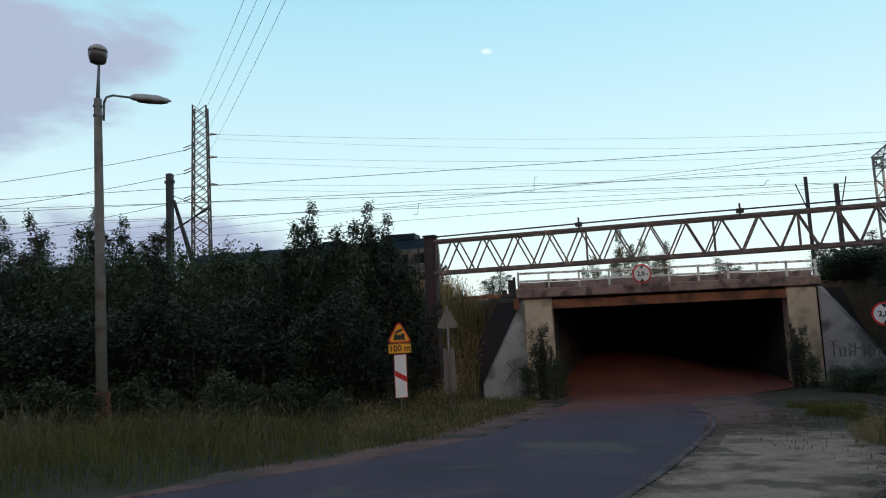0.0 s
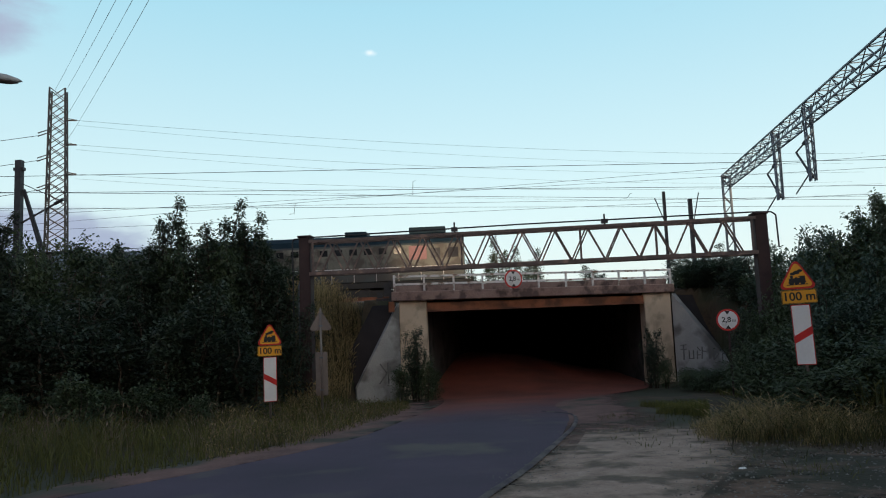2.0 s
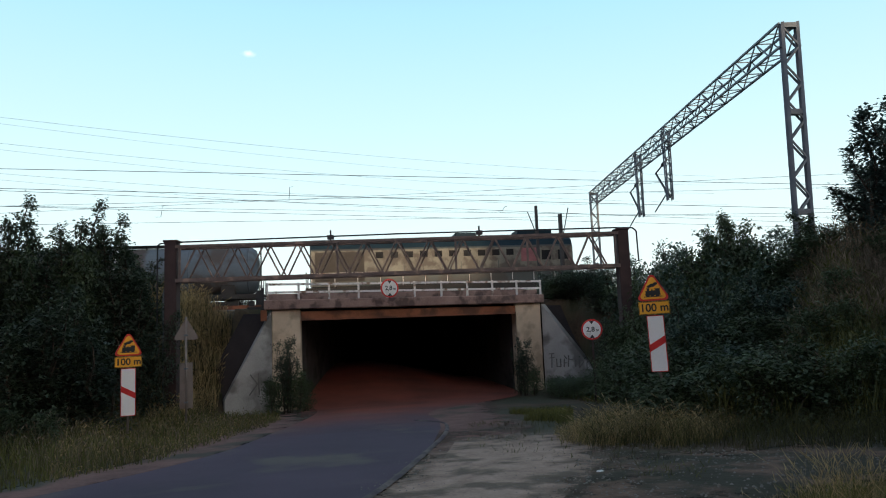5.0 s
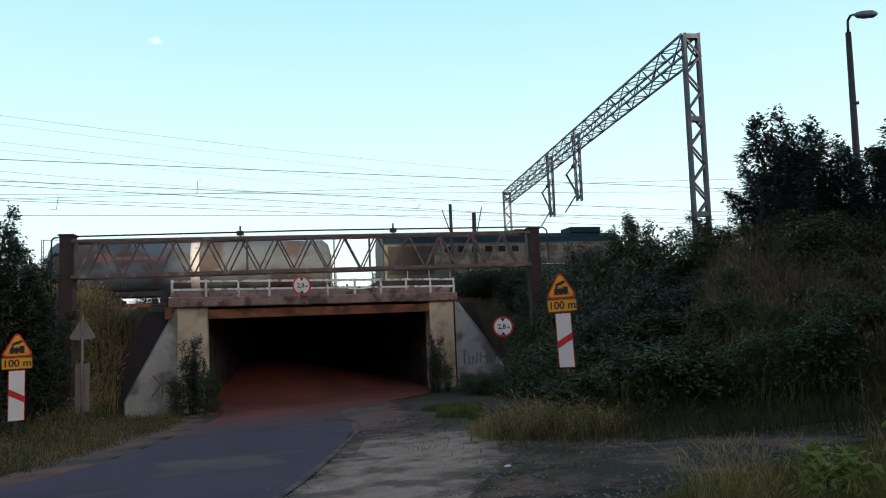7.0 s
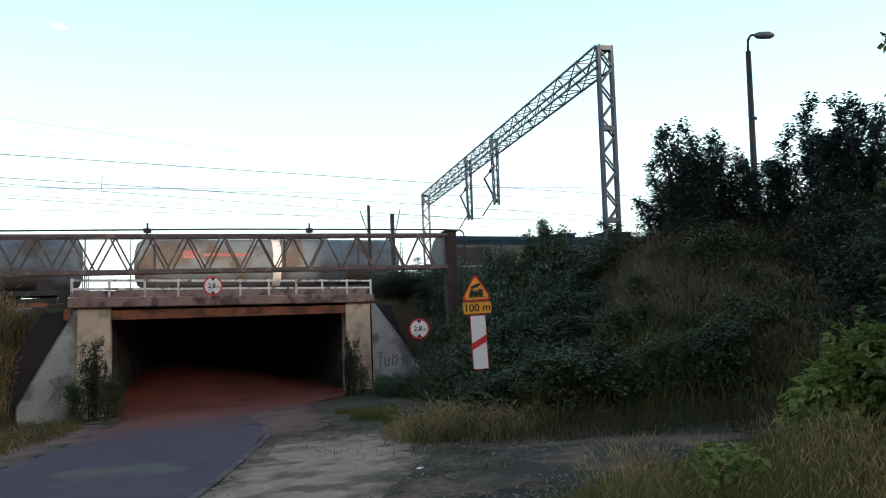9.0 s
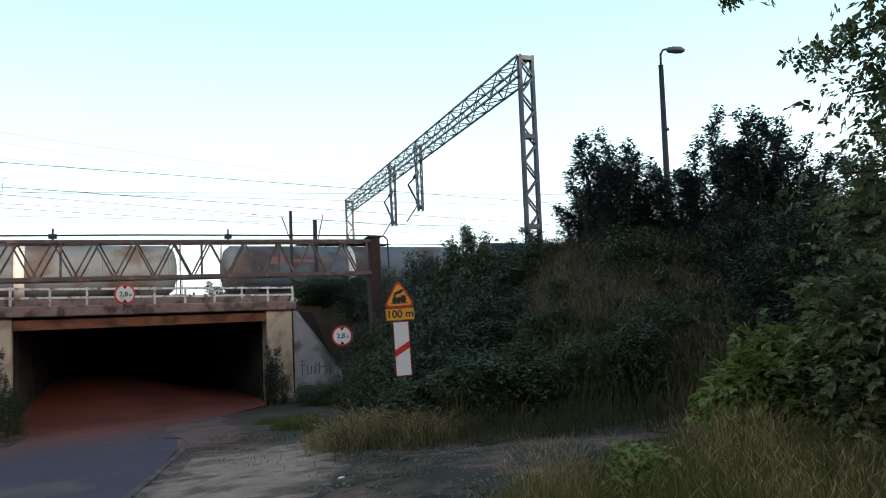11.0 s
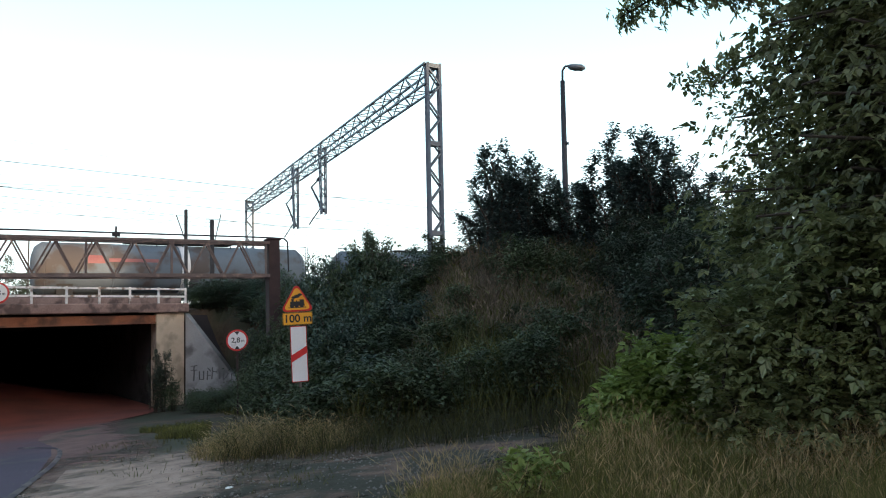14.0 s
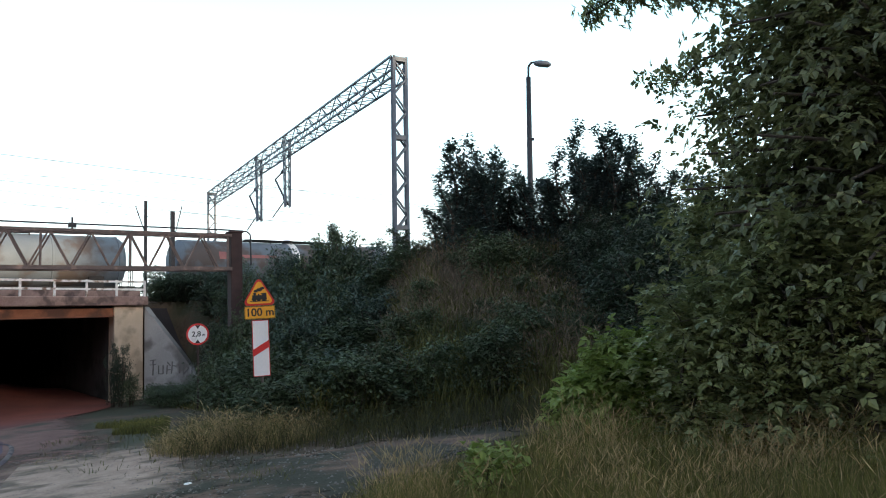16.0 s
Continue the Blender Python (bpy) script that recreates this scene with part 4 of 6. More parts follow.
def lamp_left():
    v = polar(-26.25, 17.3)
    s = thing("street_lamp", Matrix.LocRotScale((v.x, v.y, 0.397), Euler((0, 0, radians(26))), (0.752, 0.752, 0.752)), "grey concrete street lamp with curved arm and ball lamp", "street lamp")
    bm = bmesh.new()
    rod(bm, (0.15, 0, -1.0), (0, 0, 8.85), 0.17, 0.11, sides=14)
    part("pole", bm, M_POLE, s, smooth=True)
    bm = bmesh.new()
    rod(bm, (0.15, 0, -1.0), (0.14, 0, 0.15), 0.25, 0.22, sides=14)
    part("base", bm, M_RUSTBEAM, s, "brown footing")
    bm = bmesh.new()
    pts = [(0.16, 0, 8.2), (0.17, 0, 8.75), (0.24, 0, 8.93), (0.42, 0, 9.0), (0.95, 0, 8.98)]
    for a, b in zip(pts, pts[1:]):
        rod(bm, a, b, 0.035, sides=8)
    part("arm", bm, M_GALV, s, smooth=True)
    bm = bmesh.new()
    lathe(bm, [(0.05, 0), (0.13, 0.1), (0.17, 0.35), (0.16, 0.8), (0.08, 1.1), (0.02, 1.2)], 16, "X")
    for q in bm.verts:
        q.co = Vector((0.88 + q.co.x, q.co.y, 8.98 + q.co.z * (0.9 if q.co.z > 0 else 0.55)))
    part("lamp_head", bm, M_LAMPGREY, s, smooth=True)
    bm = bmesh.new()
    lathe(bm, [(0.05, 0.18), (0.12, 0.24), (0.15, 0.55), (0.12, 0.9), (0.04, 1.1)], 16, "X")
    for q in bm.verts:
        q.co = Vector((0.88 + q.co.x, q.co.y, 8.93 + q.co.z * 0.6))
    part("diffuser", bm, M_LAMPDARK, s, smooth=True)
    bm = bmesh.new()
    rod(bm, (0, 0, 8.8), (0.03, 0, 9.95), 0.06, 0.035, sides=8)
    part("top_pipe", bm, M_GALV, s, smooth=True)
    bm = bmesh.new()
    lathe(bm, [(0.10, 9.93), (0.22, 9.98), (0.275, 10.2), (0.27, 10.33)], 18)
    part("ball_bowl", bm, M_LAMPDARK, s, "dark lamp bowl", smooth=True)
    bm = bmesh.new()
    lathe(bm, [(0.28, 10.325), (0.25, 10.43), (0.15, 10.51), (0.03, 10.54)], 18)
    part("ball_cap", bm, M_LAMPGREY, s, smooth=True)
    for z in (8.3, 8.6):
        bm = bmesh.new()
        lathe(bm, [(0.135, z), (0.135, z + 0.05)], 14)
        part("clamp", bm, M_GALV, s)


lamp_left()


def lamp_right():
    d = 26.0
    v = polar(58.6, d)
    top = EYE + d * math.tan(radians(19.6))
    s = thing("street_lamp", pose(v.x, v.y, 0, 0, 0, -60), "slim dark street lamp with a single head above the bushes", "street lamp")
    bm = bmesh.new()
    rod(bm, (-0.26, 0, 1.5), (0, 0, top - 0.5), 0.13, 0.085, sides=12)
    part("pole", bm, M_DARKSTEEL, s, smooth=True)
    bm = bmesh.new()
    pts = [(0, 0, top - 0.5), (0.02, 0, top - 0.1), (0.12, 0, top + 0.05), (0.3, 0, top + 0.05)]
    for a, b in zip(pts, pts[1:]):
        rod(bm, a, b, 0.04, sides=8)
    part("arm", bm, M_DARKSTEEL, s, smooth=True)
    bm = bmesh.new()
    lathe(bm, [(0.05, 0), (0.12, 0.08), (0.16, 0.3), (0.15, 0.6), (0.05, 0.75)], 14, "X")
    for q in bm.verts:
        q.co = Vector((0.22 + q.co.x * 0.85, q.co.y, top + 0.02 + q.co.z * 0.8 - q.co.x * 0.15))
    part("lamp_head", bm, M_GALV, s, smooth=True)
    bm = bmesh.new()
    box(bm, -0.12, 0.1, -0.1, 0.1, top - 2.9, top - 2.84)
    part("collar", bm, M_DARKSTEEL, s)


lamp_right()

ZP = 12.0


def build_portal():
    d1 = (ZP - EYE) / math.tan(radians(20.62))
    d2 = (ZP - EYE) / math.tan(radians(10.07))
    A, B = polar(47.93, d1), polar(32.72, d2)
    ang = math.degrees(math.atan2(B.y - A.y, B.x - A.x))
    L = (B - A).length
    g = thing("catenary_portal", pose(A.x, A.y, 0, 0, 0, ang), "grey steel lattice portal carrying wires over the tracks", "catenary portal")
    for x, w in ((0, 0.55), (L, 0.55)):
        # the near mast leans a little
        lean = Matrix.Rotation(radians(-ang), 3, "Z") @ Vector((-0.135, 0.148, 0)) if x == 0 else Vector((0, 0, 0))
        for y in (-w / 2, w / 2):
            for xx in (-0.1, 0.1):
                bm = bmesh.new()
                bar(bm, (x + xx + lean.x, y + lean.y, 0.5), (x + xx, y, ZP), 0.11)
                part("mast_leg", bm, M_GALV, g)
        n = 16
        for i in range(n):
            z0, z1 = 0.8 + (ZP - 1) * i / n, 0.8 + (ZP - 1) * (i + 1) / n
            for xx in (-0.1, 0.1):
                bm = bmesh.new()
                e = 1 if i % 2 else -1
                k0, k1 = 1 - (z0 - 0.5) / (ZP - 0.5), 1 - (z1 - 0.5) / (ZP - 0.5)
                bar(bm, (x + xx + lean.x * k0, -e * w / 2 + lean.y * k0, z0), (x + xx + lean.x * k1, e * w / 2 + lean.y * k1, z1), 0.06)
                part("mast_brace", bm, M_GALV, g)
        for z in (5.0, 8.6, ZP - 0.2):
            bm = bmesh.new()
            k0 = 1 - (z - 0.5) / (ZP - 0.5)
            box(bm, x - 0.13 + lean.x * k0, x + 0.13 + lean.x * k0, -w / 2 + lean.y * k0, w / 2 + lean.y * k0, z, z + 0.18)
            part("batten_plate", bm, M_GALV, g)
    h, wd = 0.85, 0.7
    for y in (-wd / 2, wd / 2):
        for z in (ZP - h, ZP):
            bm = bmesh.new()
            bar(bm, (0, y, z), (L, y, z), 0.075)
            part("beam_chord", bm, M_GALV, g)
    n = 34
    bm = bmesh.new()
    for i in range(n):
        x0, x1 = L * i / n, L * (i + 1) / n
        e = i % 2
        for y in (-wd / 2, wd / 2):
            bar(bm, (x0, y, ZP - h if e else ZP), (x1, y, ZP if e else ZP - h), 0.04)
        for z in (ZP, ZP - h):
            bar(bm, (x0, -wd / 2 if e else wd / 2, z), (x1, wd / 2 if e else -wd / 2, z), 0.035)
            bar(bm, (x1, -wd / 2, z), (x1, wd / 2, z), 0.035)
    part("beam_bracing", bm, M_GALV, g)
    for k, drop in ((0.43, 3.12), (0.60, 3.2)):
        x = L * k
        bm = bmesh.new()
        lattice(bm, (x, 0, ZP + 0.02), (x, 0, ZP - h - drop), 0.34, 0.26, 9, 0.06, 0.035, 1)
        part("dropper_mast", bm, M_GALV, g)
        bm = bmesh.new()
        for s in (1,):
            bar(bm, (x, 0, ZP - h - drop + 0.15), (x + 2.2, 0, ZP - h - drop + 2.0), 0.085)
            bar(bm, (x, 0, ZP - h - drop + 2.3), (x + 2.2, 0, ZP - h - drop + 2.0), 0.06)
            bar(bm, (x + 0.4, 0, ZP - h - drop + 0.5), (x + 2.8, 0, ZP - h - drop - 0.2), 0.055)
            rod(bm, (x + 0.5, 0, ZP - h - drop + 2.24), (x + 0.9, 0, ZP - h - drop + 2.18), 0.11, sides=8)
            rod(bm, (x + 0.3, 0, ZP - h - drop + 0.4), (x + 0.6, 0, ZP - h - drop + 0.65), 0.11, sides=8)
        part("cantilever", bm, M_DARKSTEEL, g)


build_portal()


def wire(name, pts, r, label="thin dark overhead railway wire"):
    bm = bmesh.new()
    tube(bm, pts, r)
    return tagged(part(name, bm, M_WIRE), label, "wire", "overhead wires")


def sagged(a, b, sag, n=16):
    a, b = Vector(a), Vector(b)
    return [a + (b - a) * (i / n) - Vector((0, 0, sag * 4 * (i / n) * (1 - i / n))) for i in range(n + 1)]


def wire_line(name, az0, el0, az1, el1, z, r, sag=0.0):
    """A level wire at height z that is seen at those two bearings and heights; it runs on far to both sides."""
    a = polar(az0, (z - EYE) / math.tan(radians(el0)), z)
    b = polar(az1, (z - EYE) / math.tan(radians(el1)), z)
    d = (b - a).normalized()
    a, b = a - d * 90, b + d * 90
    wire(name, sagged(a, b, sag, 24), r)
    return a, b


def build_wires():
    Z1 = RAIL_Z + 5.6
    for az0, el0, az1, el1, z, r in ((-16.78, 11.64, 32.03, 11.15, Z1, 0.012), (-16.76, 10.40, 35.26, 8.99, Z1, 0.013), (-32.4, 9.4, 35.0, 8.1, Z1, 0.011),
                                     (-32.4, 8.3, 35.0, 7.55, Z1, 0.011), (-16.7, 8.4, 34.0, 10.6, Z1 + 1.2, 0.010),
                                     (-16.7, 9.0, 32.0, 10.1, Z1 + 1.2, 0.010), (-16.7, 7.8, 38.0, 7.9, Z1, 0.010), (-16.7, 9.2, 30.0, 8.6, Z1 + 1.2, 0.010)):
        wire_line("overhead_wire", az0, el0, az1, el1, z, r)
    for az, e0, e1, d in ((7.6, 10.35, 11.5, 36.0), (25.0, 9.1, 9.45, 40.0), (-2.0, 9.0, 9.9, 38)):
        a = polar(az, d, EYE + d * math.tan(radians(e0)))
        b = polar(az + 0.7, d, EYE + d * math.tan(radians(e1)))
        wire("jumper_wire", [a, a + Vector((0.25, 0, 0.02)), b - Vector((0.15, 0, 0.05)), b], 0.012, "short bent jumper between overhead wires")


build_wires()


def mast_left():
    d = 38.0
    v = polar(-20.95, d)
    top = EYE + d * math.tan(radians(12.38))
    s = thing("catenary_mast", pose(v.x, v.y, 0, 0, 0, -12), "dark wooden-looking catenary mast with slanting stays", "catenary mast")
    bm = bmesh.new()
    box(bm, -0.14, 0.14, -0.14, 0.14, TOP - 0.6, top)
    box(bm, -0.24, 0.24, -0.1, 0.1, top - 0.5, top - 0.35)
    part("mast", bm, M_DARKSTEEL, s)
    for dx in (0.0, 0.25):
        bm = bmesh.new()
        bar(bm, (0.2 + dx * 0.2, 0, top - 1.4), (1.9 + dx, 0, TOP + 0.3), 0.09)
        part("stay", bm, M_DARKSTEEL, s)
    bm = bmesh.new()
    bar(bm, (0.1, 0, top - 3.0), (2.0, 0, top - 2.0), 0.07)
    bar(bm, (0.1, 0, top - 1.1), (2.0, 0, top - 2.0), 0.035)
    rod(bm, (1.7, 0, top - 2.15), (2.1, 0, top - 1.95), 0.08, sides=8)
    part("cantilever", bm, M_DARKSTEEL, s)


mast_left()


def pylon():
    d = 100.0
    v = polar(-18.5, d)
    top = EYE + d * math.tan(radians(17.5))
    s = thing("power_pylon", pose(v.x, v.y, 0, 0, 0, 10), "slim grey lattice power pylon with insulators", "pylon")
    bm = bmesh.new()
    lattice(bm, (0, 0, 0), (0, 0, top), 2.6, 1.75, 22, 0.16, 0.09)
    part("tower", bm, M_DARKSTEEL, s)
    for k, z in enumerate((top - 4.0, top - 7.2, top - 11.0)):
        bm = bmesh.new()
        bar(bm, (0.8, 0, z), (2.2, -0.4, z), 0.16)
        bar(bm, (0.8, 0, z + 0.35), (2.2, -0.4, z), 0.08)
        part("insulator", bm, M_DARKSTEEL, s)
        bm = bmesh.new()
        bar(bm, (-0.8, 0, z - 1.6), (-2.2, -0.3, z - 2.3), 0.12)
        bar(bm, (-0.8, 0, z - 1.2), (-2.2, -0.3, z - 1.9), 0.12)
        part("insulator", bm, M_DARKSTEEL, s)
        c = v + Vector((2.0, 0, z))
        el = (13.3, 11.7, 10.4)[k]
        e = polar(26.0, (c.z - EYE) / math.tan(radians(el)), c.z)
        wire("power_line", sagged(c, c + (e - c) * 1.6, 1.5, 24), 0.015, "far thin power transmission line")
        wire("power_line", sagged(c + Vector((0, 0.5, -0.5)), c + (e - c) * 1.6 + Vector((0, 3, -1.2)), 1.8, 24), 0.012, "far thin power transmission line")
        c2 = v + Vector((-2.0, 0, z - 2.0))
        wire("power_line", sagged(c2, c2 + Vector((-90, -20, -6)), 4.0, 16), 0.035, "far thin power transmission line")
    # lines that rise out of the picture overhead
    for k, (x, h) in enumerate(((-0.4, top), (0.4, top - 1), (0.7, top - 4.0), (0.9, top - 7.0))):
        a = v + Vector((x, 0, h))
        e = polar(-12.0 + k * 1.3, 34, EYE + 34 * math.tan(radians(33)))
        wire("power_line", sagged(a, a + (e - a) * 1.7, 1.0, 16), 0.017, "power line passing high overhead")


pylon()


def small_masts():
    for az, el, d, w in ((28.05, 9.35, 36.0, 0.13), (29.95, 8.6, 36.0, 0.17)):
        v = polar(az, d)
        top = EYE + d * math.tan(radians(el))
        s = thing("track_side_mast", pose(v.x, v.y, 0, 0, 0, -12), "thin dark mast beside the track with a slanting arm", "mast", "track side masts")
        bm = bmesh.new()
        bar(bm, (0, 0, TOP - 0.3), (0, 0, top), w)
        part("mast", bm, M_DARKSTEEL, s)
        bm = bmesh.new()
        k = -1 if w < 0.15 else 1
        bar(bm, (0, 0, top - 1.6), (k * 0.45, 0, top - 0.4 + (0.7 if k > 0 else 0.1)), 0.04)
        part("arm", bm, M_DARKSTEEL, s)


small_masts()


# ---------------------------------------------------------------- track
def build_track(p):
    t = thing("railway_track", TRK @ pose(0, p, 0), "railway track with steel rails on sleepers and ballast", "track", "railway tracks", "structure")
    bm = bmesh.new()
    prism(bm, [(-2.2, TOP - 0.1), (2.2, TOP - 0.1), (1.6, RAIL_Z - 0.2), (-1.6, RAIL_Z - 0.2)], -130, 130)
    for v in bm.verts:
        v.co = Vector((v.co.y, v.co.x, v.co.z))
    part("ballast_bed", bm, M_BALLAST, t)
    for y in (-0.75, 0.75):
        bm = bmesh.new()
        box(bm, -130, 130, y - 0.035, y + 0.035, RAIL_Z - 0.16, RAIL_Z)
        part("rail", bm, M_RUSTBEAM, t)


for p in (33.0, 37.0, 41.0, 45.0):
    build_track(p)


# ---------------------------------------------------------------- train
def build_loco():
    L = 18.05
    lo = thing("diesel_locomotive", TRK @ pose(0, 45, 0), "old green diesel locomotive with a dirty cream window band", "locomotive")
    z0 = RAIL_Z
    pts = [(-1.45, z0 + 1.35), (1.45, z0 + 1.35), (1.45, z0 + 3.55), (1.25, z0 + 4.0), (0.75, z0 + 4.3), (0, z0 + 4.4), (-0.75, z0 + 4.3), (-1.25, z0 + 4.0), (-1.45, z0 + 3.55)]
    bm = bmesh.new()
    prism(bm, pts, -L + 0.6, -0.75)
    for v in bm.verts:
        v.co = Vector((v.co.y, v.co.x, v.co.z))
    body = part("body", bm, M_TRAINGREEN, lo, bevel=0.05)
    bm = bmesh.new()
    box(bm, -L + 0.68, -0.82, -1.475, -1.44, z0 + 2.2, z0 + 3.58)
    part("side_band", bm, M_TRAINCREAM, body, "dirty cream band")
    bm = bmesh.new()
    prism(bm, [(1.40, z0 + 3.70), (1.25, z0 + 4.05), (0.75, z0 + 4.35), (0, z0 + 4.45), (-0.75, z0 + 4.35), (-1.25, z0 + 4.05), (-1.40, z0 + 3.70)], -L + 0.65, -0.8)
    for v in bm.verts:
        v.co = Vector((v.co.y, v.co.x, v.co.z))
    part("roof", bm, M_TRAINROOF, lo, "dark sooty roof")
    bm = bmesh.new()
    box(bm, -L + 0.9, -L + 3.9, -1.50, -1.46, z0 + 1.7, z0 + 3.5)
    part("radiator_grille", bm, M_TRAINDARK, body, "black radiator grille")
    for i in range(12):
        bm = bmesh.new()
        box(bm, -L + 0.95, -L + 3.85, -1.52, -1.50, z0 + 1.78 + i * 0.14, z0 + 1.83 + i * 0.14)
        part("grille_slat", bm, M_TRAINDARK, body)
    for i in range(10):
        x = -13.2 + i * 0.92
        bm = bmesh.new()
        for a, b, c, d in ((x - 0.29, x - 0.24, z0 + 3.02, z0 + 3.50), (x + 0.24, x + 0.29, z0 + 3.02, z0 + 3.50), (x - 0.24, x + 0.24, z0 + 3.02, z0 + 3.07), (x - 0.24, x + 0.24, z0 + 3.45, z0 + 3.50)):
            box(bm, a, b, -1.505, -1.47, c, d)
        part("window_frame", bm, M_TRAINCREAM, body)
        bm = bmesh.new()
        box(bm, x - 0.24, x + 0.24, -1.492, -1.47, z0 + 3.07, z0 + 3.45)
        part("window", bm, M_GLASS, body)
    for x, w in ((-1.45, 0.32), (-2.55, 0.30)):
        bm = bmesh.new()
        box(bm, x - w, x + w, -1.495, -1.47, z0 + 2.72, z0 + 3.34)
        part("cab_window", bm, M_GLASS, body)
        bm = bmesh.new()
        for a, b, c, d in ((x - w - 0.06, x - w, z0 + 2.66, z0 + 3.40), (x + w, x + w + 0.06, z0 + 2.66, z0 + 3.40), (x - w, x + w, z0 + 2.66, z0 + 2.72), (x - w, x + w, z0 + 3.34, z0 + 3.40)):
            box(bm, a, b, -1.51, -1.475, c, d)
        part("window_frame", bm, M_TRAINCREAM, body)
    for i in range(8):
        x = -12.9 + i * 1.2
        bm = bmesh.new()
        box(bm, x - 0.02, x + 0.02, -1.482, -1.47, z0 + 1.4, z0 + 2.76)
        part("panel_joint", bm, M_TRAINGREEN, body)
    bm = bmesh.new()
    box(bm, -L + 0.7, -0.8, -1.488, -1.46, z0 + 2.14, z0 + 2.22)
    part("side_stripe", bm, M_TRAINGREEN, body)
    bm = bmesh.new()
    box(bm, -4.2, -3.1, -1.50, -1.474, z0 + 2.65, z0 + 3.50)
    part("red_panel", bm, M_PINK, body, "faded red painted panel")
    bm = bmesh.new()
    box(bm, -2.2, -1.85, -1.50, -1.474, z0 + 1.6, z0 + 3.36)
    part("door", bm, M_TRAINCREAM, body)
    for x0, x1, h in ((-4.2, -1.9, 0.35), (-8.3, -6.9, 0.22)):
        bm = bmesh.new()
        box(bm, x0, x1, -0.8, 0.8, z0 + 4.35, z0 + 4.42 + h)
        part("roof_vent", bm, M_TRAINROOF, lo, bevel=0.04)
    bm = bmesh.new()
    box(bm, -L + 0.3, -0.3, -1.4, 1.4, z0 + 1.0, z0 + 1.34)
    part("frame", bm, M_TRAINDARK, lo)
    bm = bmesh.new()
    n = 12
    for i in range(n + 1):
        x = -L + 0.7 + (L - 1.4) * i / n
        bar(bm, (x, -1.62, z0 + 1.35), (x, -1.62, z0 + 2.2), 0.035)
    bar(bm, (-L + 0.7, -1.62, z0 + 2.2), (-0.7, -1.62, z0 + 2.2), 0.045)
    part("handrail", bm, M_RAIL, lo, "pale side handrail")
    bm = bmesh.new()
    for x in (-0.28, -L + 0.28):
        box(bm, x - 0.25, x + 0.25, -1.5, 1.5, z0 + 0.95, z0 + 1.2)
        for y in (-0.9, 0.9):
            rod(bm, (x, y, z0 + 1.05), (x + (0.45 if x > -3 else -0.45), y, z0 + 1.05), 0.12, sides=10)
        part("buffer_beam", bm, M_TRAINDARK, lo)
        bm = bmesh.new()
    bm.free()
    for k in (-0.35, -L + 0.35):
        bm = bmesh.new()
        for y in (-1.4, 0, 1.4):
            bar(bm, (k, y, z0 + 1.2), (k, y, z0 + 2.3), 0.04)
        bar(bm, (k, -1.4, z0 + 2.3), (k, 1.4, z0 + 2.3), 0.04)
        part("end_railing", bm, M_TRAINDARK, lo)
    for cx in (-4.2, -L + 4.2):
        bm = bmesh.new()
        box(bm, cx - 2.6, cx + 2.6, -1.2, -0.95, z0 + 0.4, z0 + 0.85)
        box(bm, cx - 2.6, cx + 2.6, 0.95, 1.2, z0 + 0.4, z0 + 0.85)
        part("bogie", bm, M_TRAINDARK, lo)
    bm = bmesh.new()
    box(bm, -10.6, -6.7, -1.3, 1.3, z0 + 0.3, z0 + 1.0)
    part("fuel_tank", bm, M_TRAINDARK, lo, bevel=0.1)
    wheels = []
    for cx in (-4.2, -L + 4.2):
        for k in (-2.1, 0, 2.1):
            wheels.append(wheel_set(lo, cx + k, 0.52))
    return lo, wheels


def wheel_set(parent, x, r):
    bm = bmesh.new()
    for y in (-0.75, 0.75):
        disc_pts = [(math.cos(k * math.pi / 10) * r, math.sin(k * math.pi / 10) * r) for k in range(20)]
        prism(bm, disc_pts, y - 0.06, y + 0.06)
    rod(bm, (0, -0.9, 0), (0, 0.9, 0), 0.09, sides=8)
    box(bm, -0.04, 0.04, -0.83, -0.8, -r * 0.8, r * 0.8)
    w = part("wheelset", bm, M_TRAINDARK, parent)
    w.matrix_basis = pose(x, 0, RAIL_Z + r)
    return w


